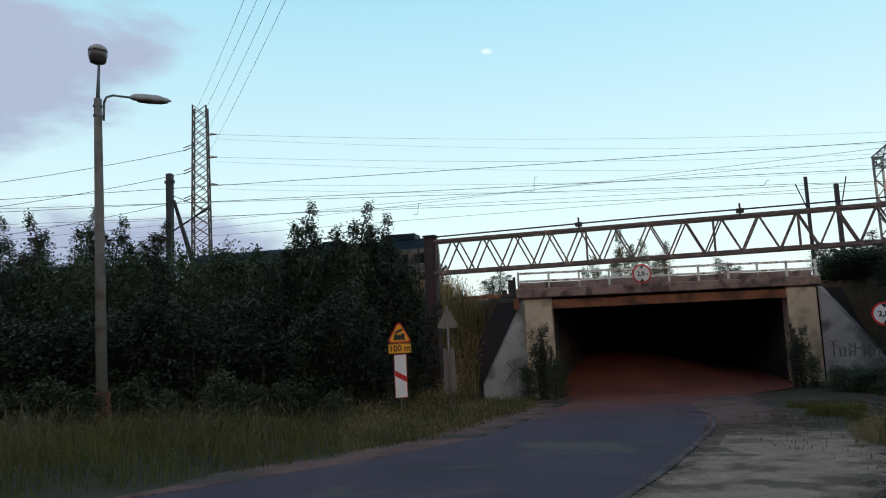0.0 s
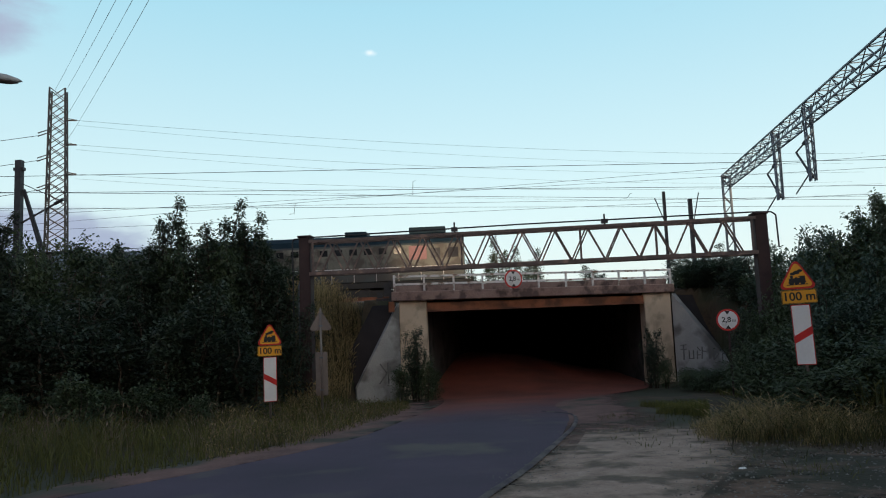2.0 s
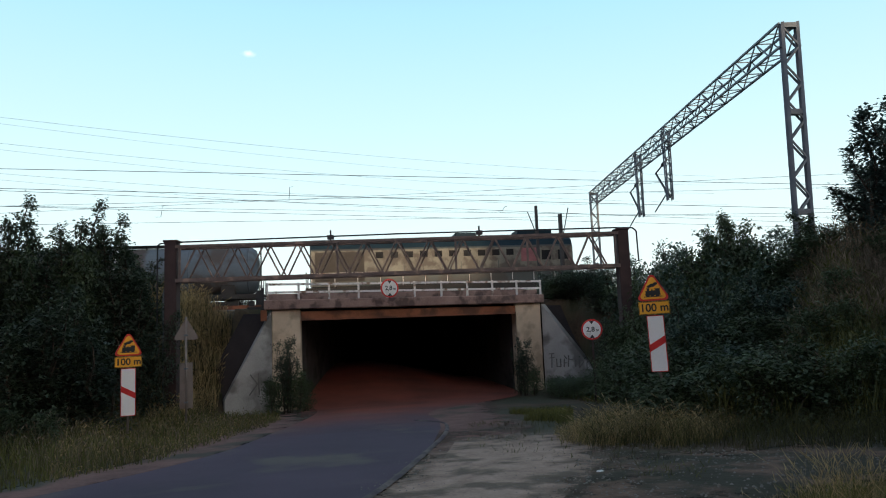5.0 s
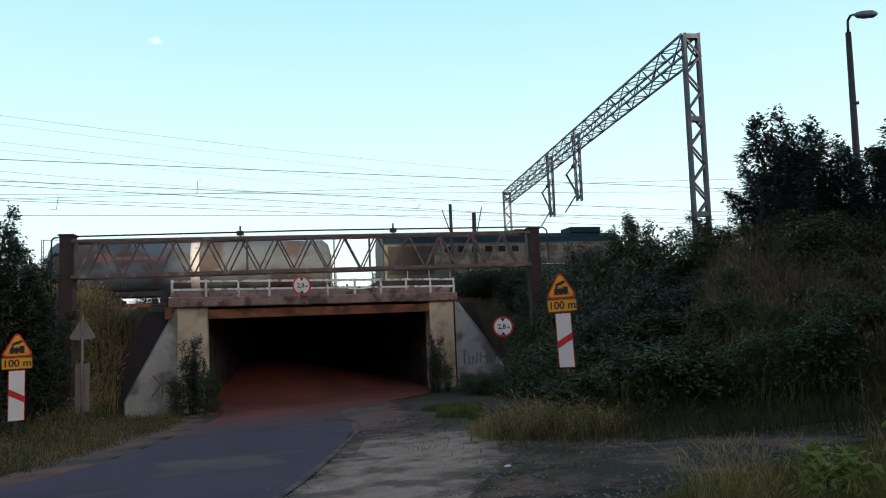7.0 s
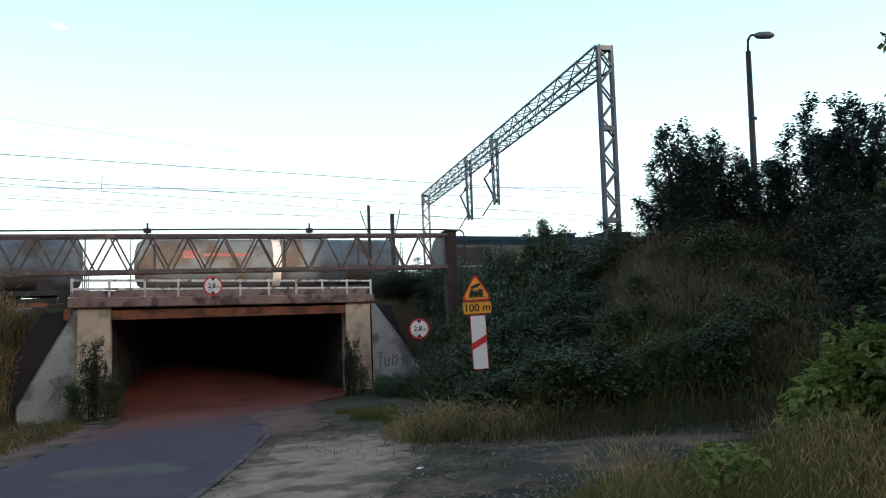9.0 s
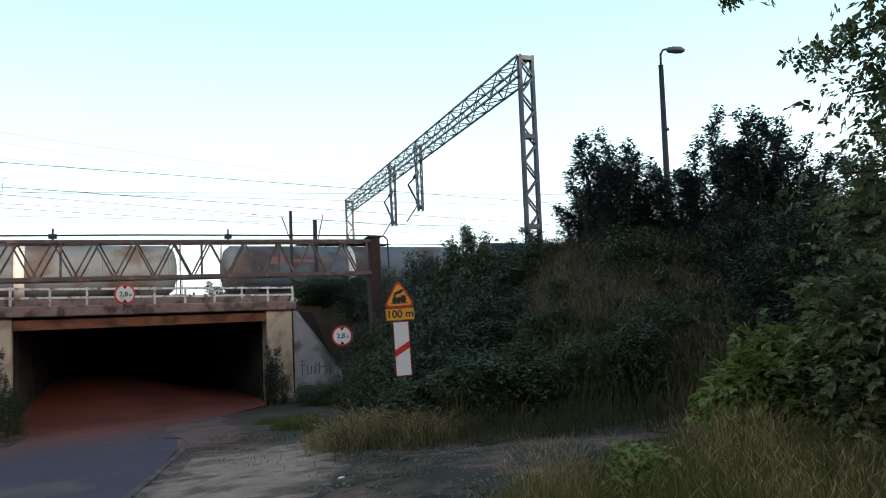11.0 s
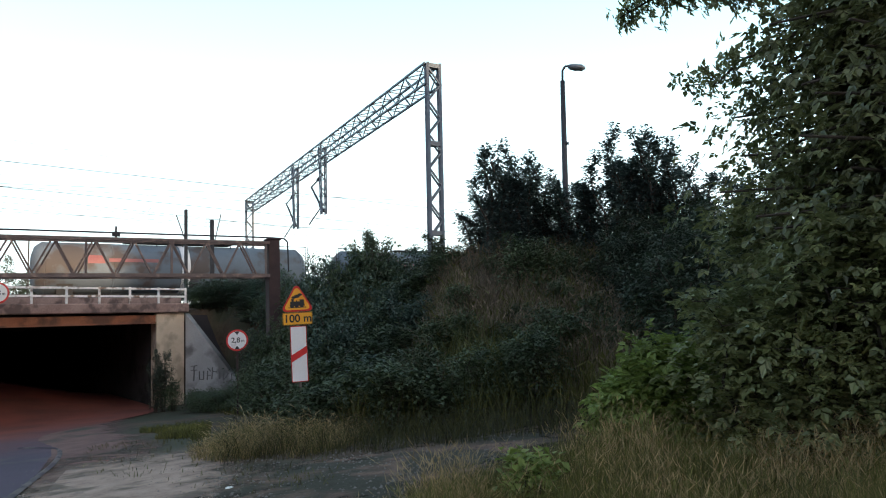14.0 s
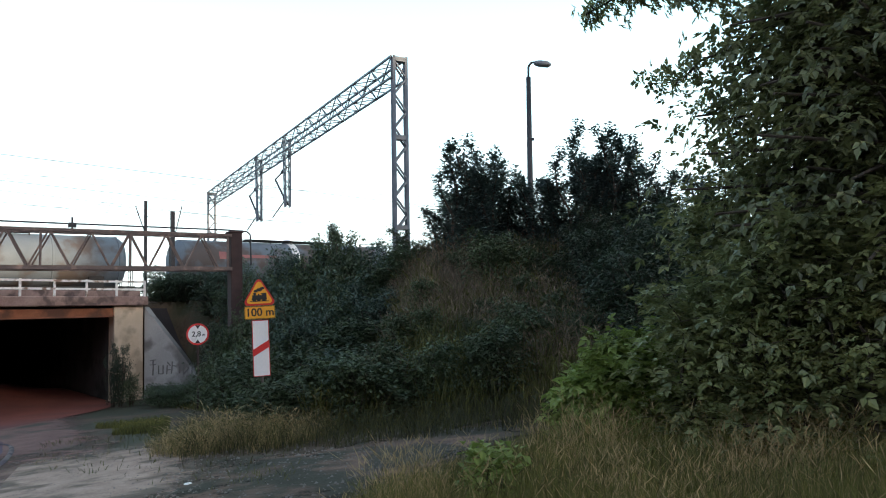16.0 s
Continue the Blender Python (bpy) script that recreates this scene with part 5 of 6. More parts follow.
def build_tank_car(first):
    L = 16.2
    tc = thing("tank_wagon", TRK @ pose(0, 45, 0), "grey railway tank wagon with red marking and a pale middle band", "tank wagon", "tank wagons")
    z0, r = RAIL_Z, 1.50
    zc = z0 + 2.62
    bm = bmesh.new()
    lathe(bm, [(0.2, -L + 0.02), (0.8, -L + 0.08), (1.25, -L + 0.22), (r, -L + 0.55), (r, -L / 2), (r, -0.55), (1.25, -0.22), (0.8, -0.08), (0.2, -0.02)], 40, "X")
    for v in bm.verts:
        v.co.z += zc
    body = part("tank", bm, M_TANK, tc, smooth=True)
    bm = bmesh.new()
    lathe(bm, [(r + 0.02, -L / 2 - 0.25), (r + 0.02, -L / 2 + 0.25)], 40, "X")
    for v in bm.verts:
        v.co.z += zc
    part("band", bm, M_WHITE, body, "pale ladder band", smooth=True)
    for x in (-L * 0.25, -L * 0.75, -0.6, -L + 0.6):
        bm = bmesh.new()
        lathe(bm, [(r + 0.012, x - 0.05), (r + 0.012, x + 0.05)], 40, "X")
        for v in bm.verts:
            v.co.z += zc
        part("hoop", bm, M_TANK, body, smooth=True)
    # red marks, following the curve of the shell
    bm = bmesh.new()

    def strip(x0, x1, a0, a1):
        n = 4
        lo_, hi = [], []
        for i in range(n + 1):
            a = radians(a0 + (a1 - a0) * i / n)
            y, z = -(r + 0.016) * math.cos(a), zc + (r + 0.016) * math.sin(a)
            lo_.append(bm.verts.new((x0, y, z)))
            hi.append(bm.verts.new((x1, y, z)))
        for i in range(n):
            bm.faces.new((lo_[i], hi[i], hi[i + 1], lo_[i + 1]))
    X0 = -L * 0.5 - 6.2
    strip(X0 + 0.8, X0 + 1.7, 8, 27)
    strip(X0 + 1.9, X0 + 4.6, 12, 20)
    part("marking", bm, M_TANKMARK, body, "red marking stripe")
    bm = bmesh.new()
    for y in (-0.35, 0.35):
        box(bm, -L * 0.5 - 3.2, -L * 0.5 + 3.2, y - 0.3, y + 0.3, zc + r + 0.10, zc + r + 0.14)
    for k in range(5):
        x = -L * 0.5 - 3.0 + k * 1.5
        bar(bm, (x, -0.6, zc + r * 0.9), (x, -0.6, zc + r + 0.12), 0.05)
    part("catwalk", bm, M_TRAINDARK, tc)
    bm = bmesh.new()
    lathe(bm, [(0.35, zc + r - 0.1), (0.35, zc + r + 0.2), (0.28, zc + r + 0.24)], 16)
    for v in bm.verts:
        v.co.x -= L / 2
    part("dome", bm, M_TANK, tc)
    bm = bmesh.new()
    box(bm, -L - 0.3, 0.3, -1.3, -1.05, z0 + 0.85, z0 + 1.12)
    box(bm, -L - 0.3, 0.3, 1.05, 1.3, z0 + 0.85, z0 + 1.12)
    for x in (-L - 0.3, -L / 2, 0.1):
        box(bm, x, x + 0.2, -1.3, 1.3, z0 + 0.85, z0 + 1.12)
    for x in (-L + 1.6, -1.8):
        box(bm, x - 0.4, x + 0.4, -1.2, 1.2, z0 + 1.12, z0 + 1.7)
    part("underframe", bm, M_TRAINDARK, tc)
    for x, k in ((0.3, 1), (-L - 0.3, -1)):
        for y in (-0.9, 0.9):
            bm = bmesh.new()
            rod(bm, (x, y, z0 + 1.0), (x + k * 0.55, y, z0 + 1.0), 0.08, sides=8)
            rod(bm, (x + k * 0.5, y, z0 + 1.0), (x + k * 0.58, y, z0 + 1.0), 0.24, sides=12)
            part("buffer", bm, M_TRAINDARK, tc)
    bm = bmesh.new()
    for x in (0.15, 0.05):
        for y in (-1.2, 1.2):
            bar(bm, (x, y, z0 + 1.1), (x, y, z0 + 2.1), 0.04)
    bar(bm, (0.15, -1.2, z0 + 2.1), (0.15, 1.2, z0 + 2.1), 0.04)
    part("end_railing", bm, M_TRAINDARK, tc)
    for x in (0.12, -L - 0.12):
        bm = bmesh.new()
        for y in (-0.95, -0.55):
            bar(bm, (x, y, z0 + 1.1), (x, y, zc + r + 0.1), 0.035)
        for k in range(9):
            bar(bm, (x, -0.95, z0 + 1.35 + k * 0.31), (x, -0.55, z0 + 1.35 + k * 0.31), 0.03)
        bar(bm, (x, -0.75, zc + r + 0.1), (-L * 0.5 + (3.2 if x > 0 else -3.2), -0.6, zc + r + 0.12), 0.035)
        part("end_ladder", bm, M_TRAINDARK, tc, "thin dark end ladder")
    wheels = []
    for cx in (-2.6, -L + 2.6):
        bm = bmesh.new()
        box(bm, cx - 1.4, cx + 1.4, -1.15, -0.9, z0 + 0.35, z0 + 0.7)
        box(bm, cx - 1.4, cx + 1.4, 0.9, 1.15, z0 + 0.35, z0 + 0.7)
        part("bogie", bm, M_TRAINDARK, tc)
        for k in (-0.9, 0.9):
            wheels.append(wheel_set(tc, cx + k, 0.46))
    return tc, wheels


loco, loco_wheels = build_loco()
tank, _w = build_tank_car(True)
tanks = [tank] + [copy_thing(tank, TRK @ pose(-18.8 * i, 45, 0)) for i in range(1, 5)]

# ---------------------------------------------------------------- plants
def leaf_cloud(seed, stems, height, spread, twigs, per, leaf, profile, lean=0.25, droop=0.2, lift=0.4, low=0.08, compound=False, hang=(-0.75, 0.7)):
    """Stems as tapered limbs, and leaves along twigs that leave them. Returns limbs and the leaves' mesh data."""
    g = np.random.default_rng(seed)
    limbs, lines = [], []
    for s in range(stems):
        a = g.uniform(0, 2 * np.pi)
        ln = lean * g.uniform(0.3, 1.0) if stems > 1 else lean * 0.3
        h = height * (g.uniform(0.72, 1.0) if s else 1.0)
        pts = []
        w = g.uniform(-0.06, 0.06, (7, 2)) * height
        for i in range(7):
            k = i / 6
            r = spread * 0.12 * (stems > 1) + ln * h * k ** 1.3
            pts.append(np.array([math.cos(a) * r + w[i, 0] * k, math.sin(a) * r + w[i, 1] * k, h * k]))
        lines.append(np.array(pts))
        for i in range(6):
            r0 = height * 0.014 * (1.15 - i / 6)
            limbs.append((pts[i], pts[i + 1], r0, height * 0.014 * (1.15 - (i + 1) / 6)))
    V, Fc = [], []
    which = g.integers(0, stems, twigs)
    tt = low + (1 - low) * g.random(twigs) ** 0.85
    for q in range(twigs):
        ln, t = lines[which[q]], tt[q]
        f = t * 6
        i = min(int(f), 5)
        o = ln[i] + (ln[i + 1] - ln[i]) * (f - i)
        a = g.uniform(0, 2 * np.pi)
        d = np.array([math.cos(a), math.sin(a), lift * g.uniform(0.2, 1.4)])
        d /= np.linalg.norm(d)
        L = spread * profile(t) * g.uniform(0.35, 1.0)
        if L > 0.25 * spread and q % 5 == 0:
            e = o + d * L * 0.8
            e[2] -= droop * L * 0.6
            limbs.append((o, e, height * 0.004, height * 0.0015))
        for k in range(per):
            s = g.uniform(0.15, 1.05)
            c = o + d * L * s + g.normal(0, leaf * 0.5, 3)
            c[2] -= droop * L * s * s
            if c[2] < 0.03:
                continue
            ya, pi, ro = a + g.normal(0, 0.9), g.uniform(*hang), g.uniform(-0.6, 0.6)
            ax = np.array([math.cos(ya) * math.cos(pi), math.sin(ya) * math.cos(pi), math.sin(pi)])
            sd = np.array([-math.sin(ya), math.cos(ya), 0]) * math.cos(ro) + np.array([0, 0, 1]) * math.sin(ro)
            nm = np.cross(ax, sd)
            l = leaf * g.uniform(0.6, 1.2)
            # one blade, or a leaf of three leaflets
            for aim, off, size in (((0.0, 0.0, 1.0),) if not compound else ((0.0, 0.45, 0.75), (0.95, 0.25, 0.62), (-0.95, 0.25, 0.62))):
                fx = ax * math.cos(aim) + sd * math.sin(aim)
                fs = sd * math.cos(aim) - ax * math.sin(aim)
                o2, m2 = c + ax * l * off, l * size
                n = len(V)
                V += [o2, o2 + fx * m2 * 0.42 + fs * m2 * 0.31 + nm * m2 * 0.08, o2 + fx * m2 - nm * m2 * 0.12, o2 + fx * m2 * 0.42 - fs * m2 * 0.31 + nm * m2 * 0.08]
                Fc += [(n, n + 1, n + 2), (n, n + 2, n + 3)]
    return limbs, V, Fc


def plant(name, seed, stems, height, spread, twigs, per, leaf, profile, material, label, category, group, **kw):
    limbs, V, Fc = leaf_cloud(seed, stems, height, spread, twigs, per, leaf, profile, **kw)
    t = thing(name, pose(0, 0, -50), label, category, group)
    bm = bmesh.new()
    for a, b, r0, r1 in limbs:
        rod(bm, a - np.array([0, 0, 0.1]) if a[2] == 0 else a, b, r0, r1, sides=5)
    part("trunk" if name == "tree" else "branchwork", bm, M_BARK, t)
    raw("crown" if name == "tree" else "foliage", [tuple(v) for v in V], Fc, material, t)
    return t


def bushy(t):
    return (0.35 + 0.65 * math.sin(math.pi * min(1, t * 0.9 + 0.15)) ** 0.8)


def spire(t):
    return 1.05 - 0.85 * t ** 1.3


def crownlike(t):
    return max(0.1, math.sin(math.pi * min(1.0, 0.18 + t * 0.8)))


PROTO = {
    "dark": plant("shrub", 11, 6, 3.0, 1.25, 420, 8, 0.13, bushy, M_LEAF_DARK, "dark green leafy shrub in a dense hedge", "shrub", "hedge shrubs"),
    "dark2": plant("shrub", 12, 5, 3.4, 1.05, 420, 8, 0.12, spire, M_LEAF_DARK, "dark upright shrub in a dense hedge", "shrub", "hedge shrubs"),
    "mid": plant("shrub", 13, 6, 2.0, 1.15, 380, 8, 0.11, bushy, M_LEAF_MID, "green leafy shrub on the embankment slope", "shrub", "embankment shrubs"),
    "mid2": plant("shrub", 14, 4, 2.6, 0.85, 380, 8, 0.11, spire, M_LEAF_MID, "green upright shrub on the embankment slope", "shrub", "embankment shrubs"),
    "blue": plant("shrub", 17, 6, 2.2, 1.1, 330, 8, 0.12, bushy, M_LEAF_BLUE, "blue-green leafy shrub on the embankment slope", "shrub", "embankment shrubs"),
    "maple": plant("tree", 18, 6, 4.4, 0.95, 600, 7, 0.14, spire, M_LEAF_MAPLEDARK, "dark young maple with upright shoots on the embankment crest", "tree", "young maples", lean=0.2, lift=1.5, droop=0.0, low=0.12, hang=(-0.4, 1.0)),
    "sapling": plant("tree", 15, 4, 5.2, 1.5, 640, 8, 0.13, crownlike, M_LEAF_DARK, "slender young tree rising over the hedge", "tree", "young trees", lean=0.14, low=0.25),
    "weed": plant("shrub", 16, 6, 1.3, 0.6, 270, 8, 0.085, bushy, M_LEAF_MID, "small wild shrub with broad leaves", "shrub", "small shrubs"),
}


def put(kind, x, y, z, s=1.0, turn=None, tall=1.0, label=""):
    m = Matrix.LocRotScale((x, y, z), Euler((0, 0, random.uniform(0, 6.28) if turn is None else turn)), None)
    o = copy_thing(PROTO[kind], m)
    o.scale = (s, s, s * tall)
    if label:
        o["label"] = label
    return o


def at_polar(kind, az, d, top=None, s=1.0, dz=0.0):
    """A plant at that bearing and distance; top: how high its tip reaches."""
    v = polar(az, d)
    z = gz(v.x, v.y) + dz
    H = {"dark": 3.0, "dark2": 3.4, "mid": 2.0, "mid2": 2.6, "blue": 2.2, "maple": 4.4, "sapling": 5.2, "weed": 1.3}[kind]
    k = 1.0
    if top is not None:
        k = max(0.3, (top - z) / (H * s))
    return put(kind, v.x, v.y, z - 0.05, s, tall=min(max(k, 0.55), 1.9))


rnd = random.Random(5)
# hedge beyond the left verge: a front row, and rows climbing the bank
for i in range(30):
    az = -44 + i * 1.48
    d = 20.0 + rnd.uniform(-0.8, 0.8)
    if az > -4.2:
        continue
    at_polar(rnd.choice(("dark", "dark2")), az, d, EYE + d * math.tan(radians(rnd.uniform(1.0, 3.8))), rnd.uniform(0.9, 1.15))
for i in range(26):
    az = -45 + i * 1.72
    d = 23.5 + rnd.uniform(-1, 1)
    if az > -3.0:
        continue
    at_polar(rnd.choice(("dark", "dark2", "mid2")), az, d, EYE + d * math.tan(radians(rnd.uniform(4.8, 7.0))), rnd.uniform(1.0, 1.25))
for i in range(14):
    az = -46 + i * 2.9
    d = 28 + rnd.uniform(-1.5, 1.5)
    if az > -5:
        continue
    at_polar(rnd.choice(("dark", "mid")), az, d, EYE + d * math.tan(radians(rnd.uniform(5.6, 7.6))), rnd.uniform(1.0, 1.2))
for az, el, d in ((-10.9, 10.0, 25), (-7.2, 9.7, 25), (-4.9, 8.9, 24.5), (-12.4, 7.6, 25), (-8.8, 7.6, 24.5), (-6.0, 7.4, 25), (-26.8, 9.4, 29), (-24.6, 8.8, 29), (-22.4, 8.4, 30), (-29.5, 8.6, 30), (-31.8, 8.6, 30),
                  (-35, 8.4, 28), (-38, 8.8, 29)):
    at_polar("sapling", az, d, EYE + d * math.tan(radians(el + 0.5)), 0.85)
# tall weeds in the grass before the hedge
for i in range(13):
    az = -33 + i * 2.0 + rnd.uniform(-0.8, 0.8)
    at_polar("weed", az, rnd.uniform(16.2, 18.2), None, rnd.uniform(0.6, 1.0))
# beside and behind the truss post, the corner of the bank
for az, el, d in ((-2.6, 4.0, 24.5), (-2.2, 1.8, 22.6), (-3.6, 6.5, 25.5), (-1.3, 5.6, 31), (-3.0, 6.0, 31)):
    at_polar("dark2", az, d, EYE + d * math.tan(radians(el)), 0.8)
# trees beyond the tracks
for az, el, d in ((14.6, 6.6, 66), (16.4, 5.9, 68), (17.6, 5.6, 66), (12.6, 4.9, 68), (-0.2, 6.0, 62), (-2.0, 6.3, 62), (29.5, 4.6, 62), (31.5, 5.0, 62), (4.5, 4.0, 64), (22.5, 4.0, 66)):
    at_polar("sapling", az, d, EYE + d * math.tan(radians(el)), 1.3)
# right bank: young maples on the crest, shrubs along the edge, and a slope of shrubs and tall weeds
for az, el, d in ((51.4, 8.4, 20.5), (52.4, 12.0, 20), (53.4, 14.6, 20), (54.6, 13.4, 20), (56.0, 11.8, 20.5), (57.4, 11.2, 20.5), (59.0, 11.0, 20), (60.6, 11.6, 20), (62.2, 12.8, 19.5), (63.6, 14.6, 19.5), (64.8, 14.0, 19.5), (66.4, 12.4, 19.5), (68, 11.0, 19.2), (72, 11, 19), (76, 11, 19)):
    at_polar("maple", az, d, EYE + d * math.tan(radians(el)), 0.9)
    at_polar("mid2", az + 0.7, d + 0.8, EYE + (d + 0.8) * math.tan(radians(el - 4.6)), 0.9)
for az, el, d in ((28.8, 4.0, 33), (30.2, 4.4, 33), (31.8, 4.2, 32), (33.6, 4.4, 29), (35.2, 5.0, 27), (36.2, 5.7, 25.5), (36.9, 5.5, 25.2), (37.6, 5.8, 25.2), (38.3, 5.6, 25), (39.0, 5.7, 24.5), (39.7, 5.5, 24), (40.4, 6.0, 24), (41.2, 6.4, 24), (41.8, 6.9, 23.8), (42.6, 7.6, 23.5), (43.4, 7.2, 23), (44.8, 6.2, 22.5), (46.4, 6.2, 22), (48.0, 7.2, 21)):
    at_polar("mid2" if el > 6.4 else "blue", az, d, EYE + d * math.tan(radians(el)), 0.85)
    at_polar("mid", az + 0.7, d - 1.0, EYE + (d - 1.0) * math.tan(radians(el - 1.2)), 1.05)
for i in range(10):
    az = 37 + i * 1.1 + rnd.uniform(-0.4, 0.4)
    d = 13.6 + rnd.uniform(-1.0, 1.4)
    at_polar("weed", az, d, EYE + d * math.tan(radians(rnd.uniform(-5.0, -2.4))), rnd.uniform(0.8, 1.3))
for row, (d0, el0) in enumerate(((15.0, -2.4), (16.8, -0.4), (18.5, 1.8), (20.3, 3.8))):
    for i in range(6):
        az = 37.2 + i * 1.7 + rnd.uniform(-0.6, 0.6)
        d = d0 + rnd.uniform(-0.7, 0.7) + max(0, 42 - az) * (0.35 if row else 0.1)
        at_polar(rnd.choice(("mid", "mid2", "blue", "blue")), az, d, EYE + d * math.tan(radians(el0 + rnd.uniform(-0.8, 0.8))), rnd.uniform(0.75, 1.05))
# scattered low shrubs among the stalks of the weedy bank, thicker beside the tree
for i in range(70):
    az, d = rnd.uniform(43.5, 74), rnd.uniform(13.0, 19.5)
    at_polar(rnd.choice(("weed", "weed", "mid")) if az < 61 else rnd.choice(("dark", "mid")), az, d, None, rnd.uniform(0.5, 0.95) if az < 61 else rnd.uniform(0.5, 0.8))
for az, d, el in ((33.2, 20.5, -2.0), (34.2, 19.0, -2.6), (32.6, 22.0, -3.4), (33.8, 22.5, 0.6), (35.4, 18.5, -0.6), (36.0, 20.5, 2.2), (37.8, 17.5, -1.2), (30.6, 23.5, -4.2), (31.6, 23.2, -3.8), (29.4, 24.4, -4.4)):
    at_polar("mid", az, d, EYE + d * math.tan(radians(el)), 0.7)
for az, d, el in ((30.2, 31.6, 2.6), (31.2, 31.2, 2.9), (32.2, 30.6, 3.0), (33.0, 29.0, 2.6), (33.8, 27.0, 2.0), (33.5, 25.2, 0.2), (34.6, 24.8, 2.4)):
    at_polar("dark", az, d, EYE + d * math.tan(radians(el)), 0.75)
# by the portal's piers
for kind, az, d, el, k in (("dark", 7.5, 24.9, -0.3, 0.48), ("dark2", 7.9, 25.0, 1.0, 0.36), ("mid", 8.5, 24.5, -2.6, 0.42), ("weed", 6.6, 24.3, -3.4, 0.8), ("weed", 9.0, 24.9, -3.6, 0.7),
                           ("dark2", 26.0, 27.0, 0.9, 0.34), ("dark", 26.5, 26.8, -1.2, 0.40), ("mid", 27.2, 26.5, -3.2, 0.36), ("weed", 28.6, 26.6, -4.2, 0.8), ("weed", 30.0, 25.6, -4.4, 0.9)):
    at_polar(kind, az, d, EYE + d * math.tan(radians(el)), k)


def near_tree():
    """The ash-leaved maple beside the path, with its low skirt of bright leaves."""
    v = polar(88.0, 9.2)
    m = plant("tree", 31, 7, 8.2, 3.0, 4300, 9, 0.155, crownlike, M_LEAF_MAPLE, "tall leafy maple with drooping branches beside the path", "tree", "", lean=0.17, droop=0.4, lift=0.25, low=0.17, compound=True, hang=(-1.2, 0.2))
    m.matrix_basis = pose(v.x, v.y, gz(v.x, v.y), 0, 0, 40)
    for k, (az0, z0, az1, z1, dd) in enumerate(((84, 6.4, 63.6, 5.25, 8.4), (80, 5.0, 68.6, 3.90, 8.0), (80, 6.4, 67.0, 5.3, 8.2), (88, 6.8, 70.0, 6.0, 8.4), (86, 5.6, 71.0, 5.0, 8.2))):
        a, b = polar(az0, 9.0, z0), polar(az1, dd, z1)
        limbs, V, Fc = leaf_cloud(70 + k, 1, (b - a).length, 0.22 if k == 1 else 0.5, 22 if k == 1 else 95, 7, 0.13, bushy, lean=0.05, droop=0.0, lift=0.5, low=0.25, compound=True)
        q = (b - a).to_track_quat("Z", "Y").to_matrix().to_4x4()
        M = m.matrix_basis.inverted() @ Matrix.Translation(a) @ q
        bm = bmesh.new()
        for p0, p1, r0, r1 in limbs:
            rod(bm, M @ Vector(p0), M @ Vector(p1), r0, r1, sides=5)
        part("bough", bm, M_BARK, m)
        raw("bough_leaves", [tuple(M @ Vector(v)) for v in V], Fc, M_LEAF_MAPLE, m)
    for k, (az, d, h, s) in enumerate(((65.5, 8.8, 1.35, 1.0), (71.0, 8.2, 1.9, 1.2), (76.5, 7.8, 2.4, 1.4), (82, 7.6, 2.6, 1.4), (62.6, 8.8, 0.9, 0.8), (74, 9.6, 3.2, 1.2), (77, 9.4, 4.2, 1.3))):
        b = plant("shrub", 40 + k, 5, h, s * 0.7, 330, 7, 0.15, bushy, M_LEAF_LIGHT if k in (0, 4) else M_LEAF_MAPLE, "low bright green maple shoots at the edge of tall grass", "shrub", "maple shoots", droop=0.3, compound=True)
        w = polar(az, d)
        b.matrix_basis = pose(w.x, w.y, gz(w.x, w.y))
    w = polar(55.0, 5.9)
    b = plant("shrub", 60, 6, 0.55, 0.30, 60, 7, 0.10, bushy, M_LEAF_LIGHT, "small yellow-green shrub among the tall grass", "shrub", "maple shoots")
    b.matrix_basis = pose(w.x, w.y, gz(w.x, w.y))


near_tree()
for o in PROTO.values():
    for c in (*o.children_recursive, o):
        bpy.data.objects.remove(c)


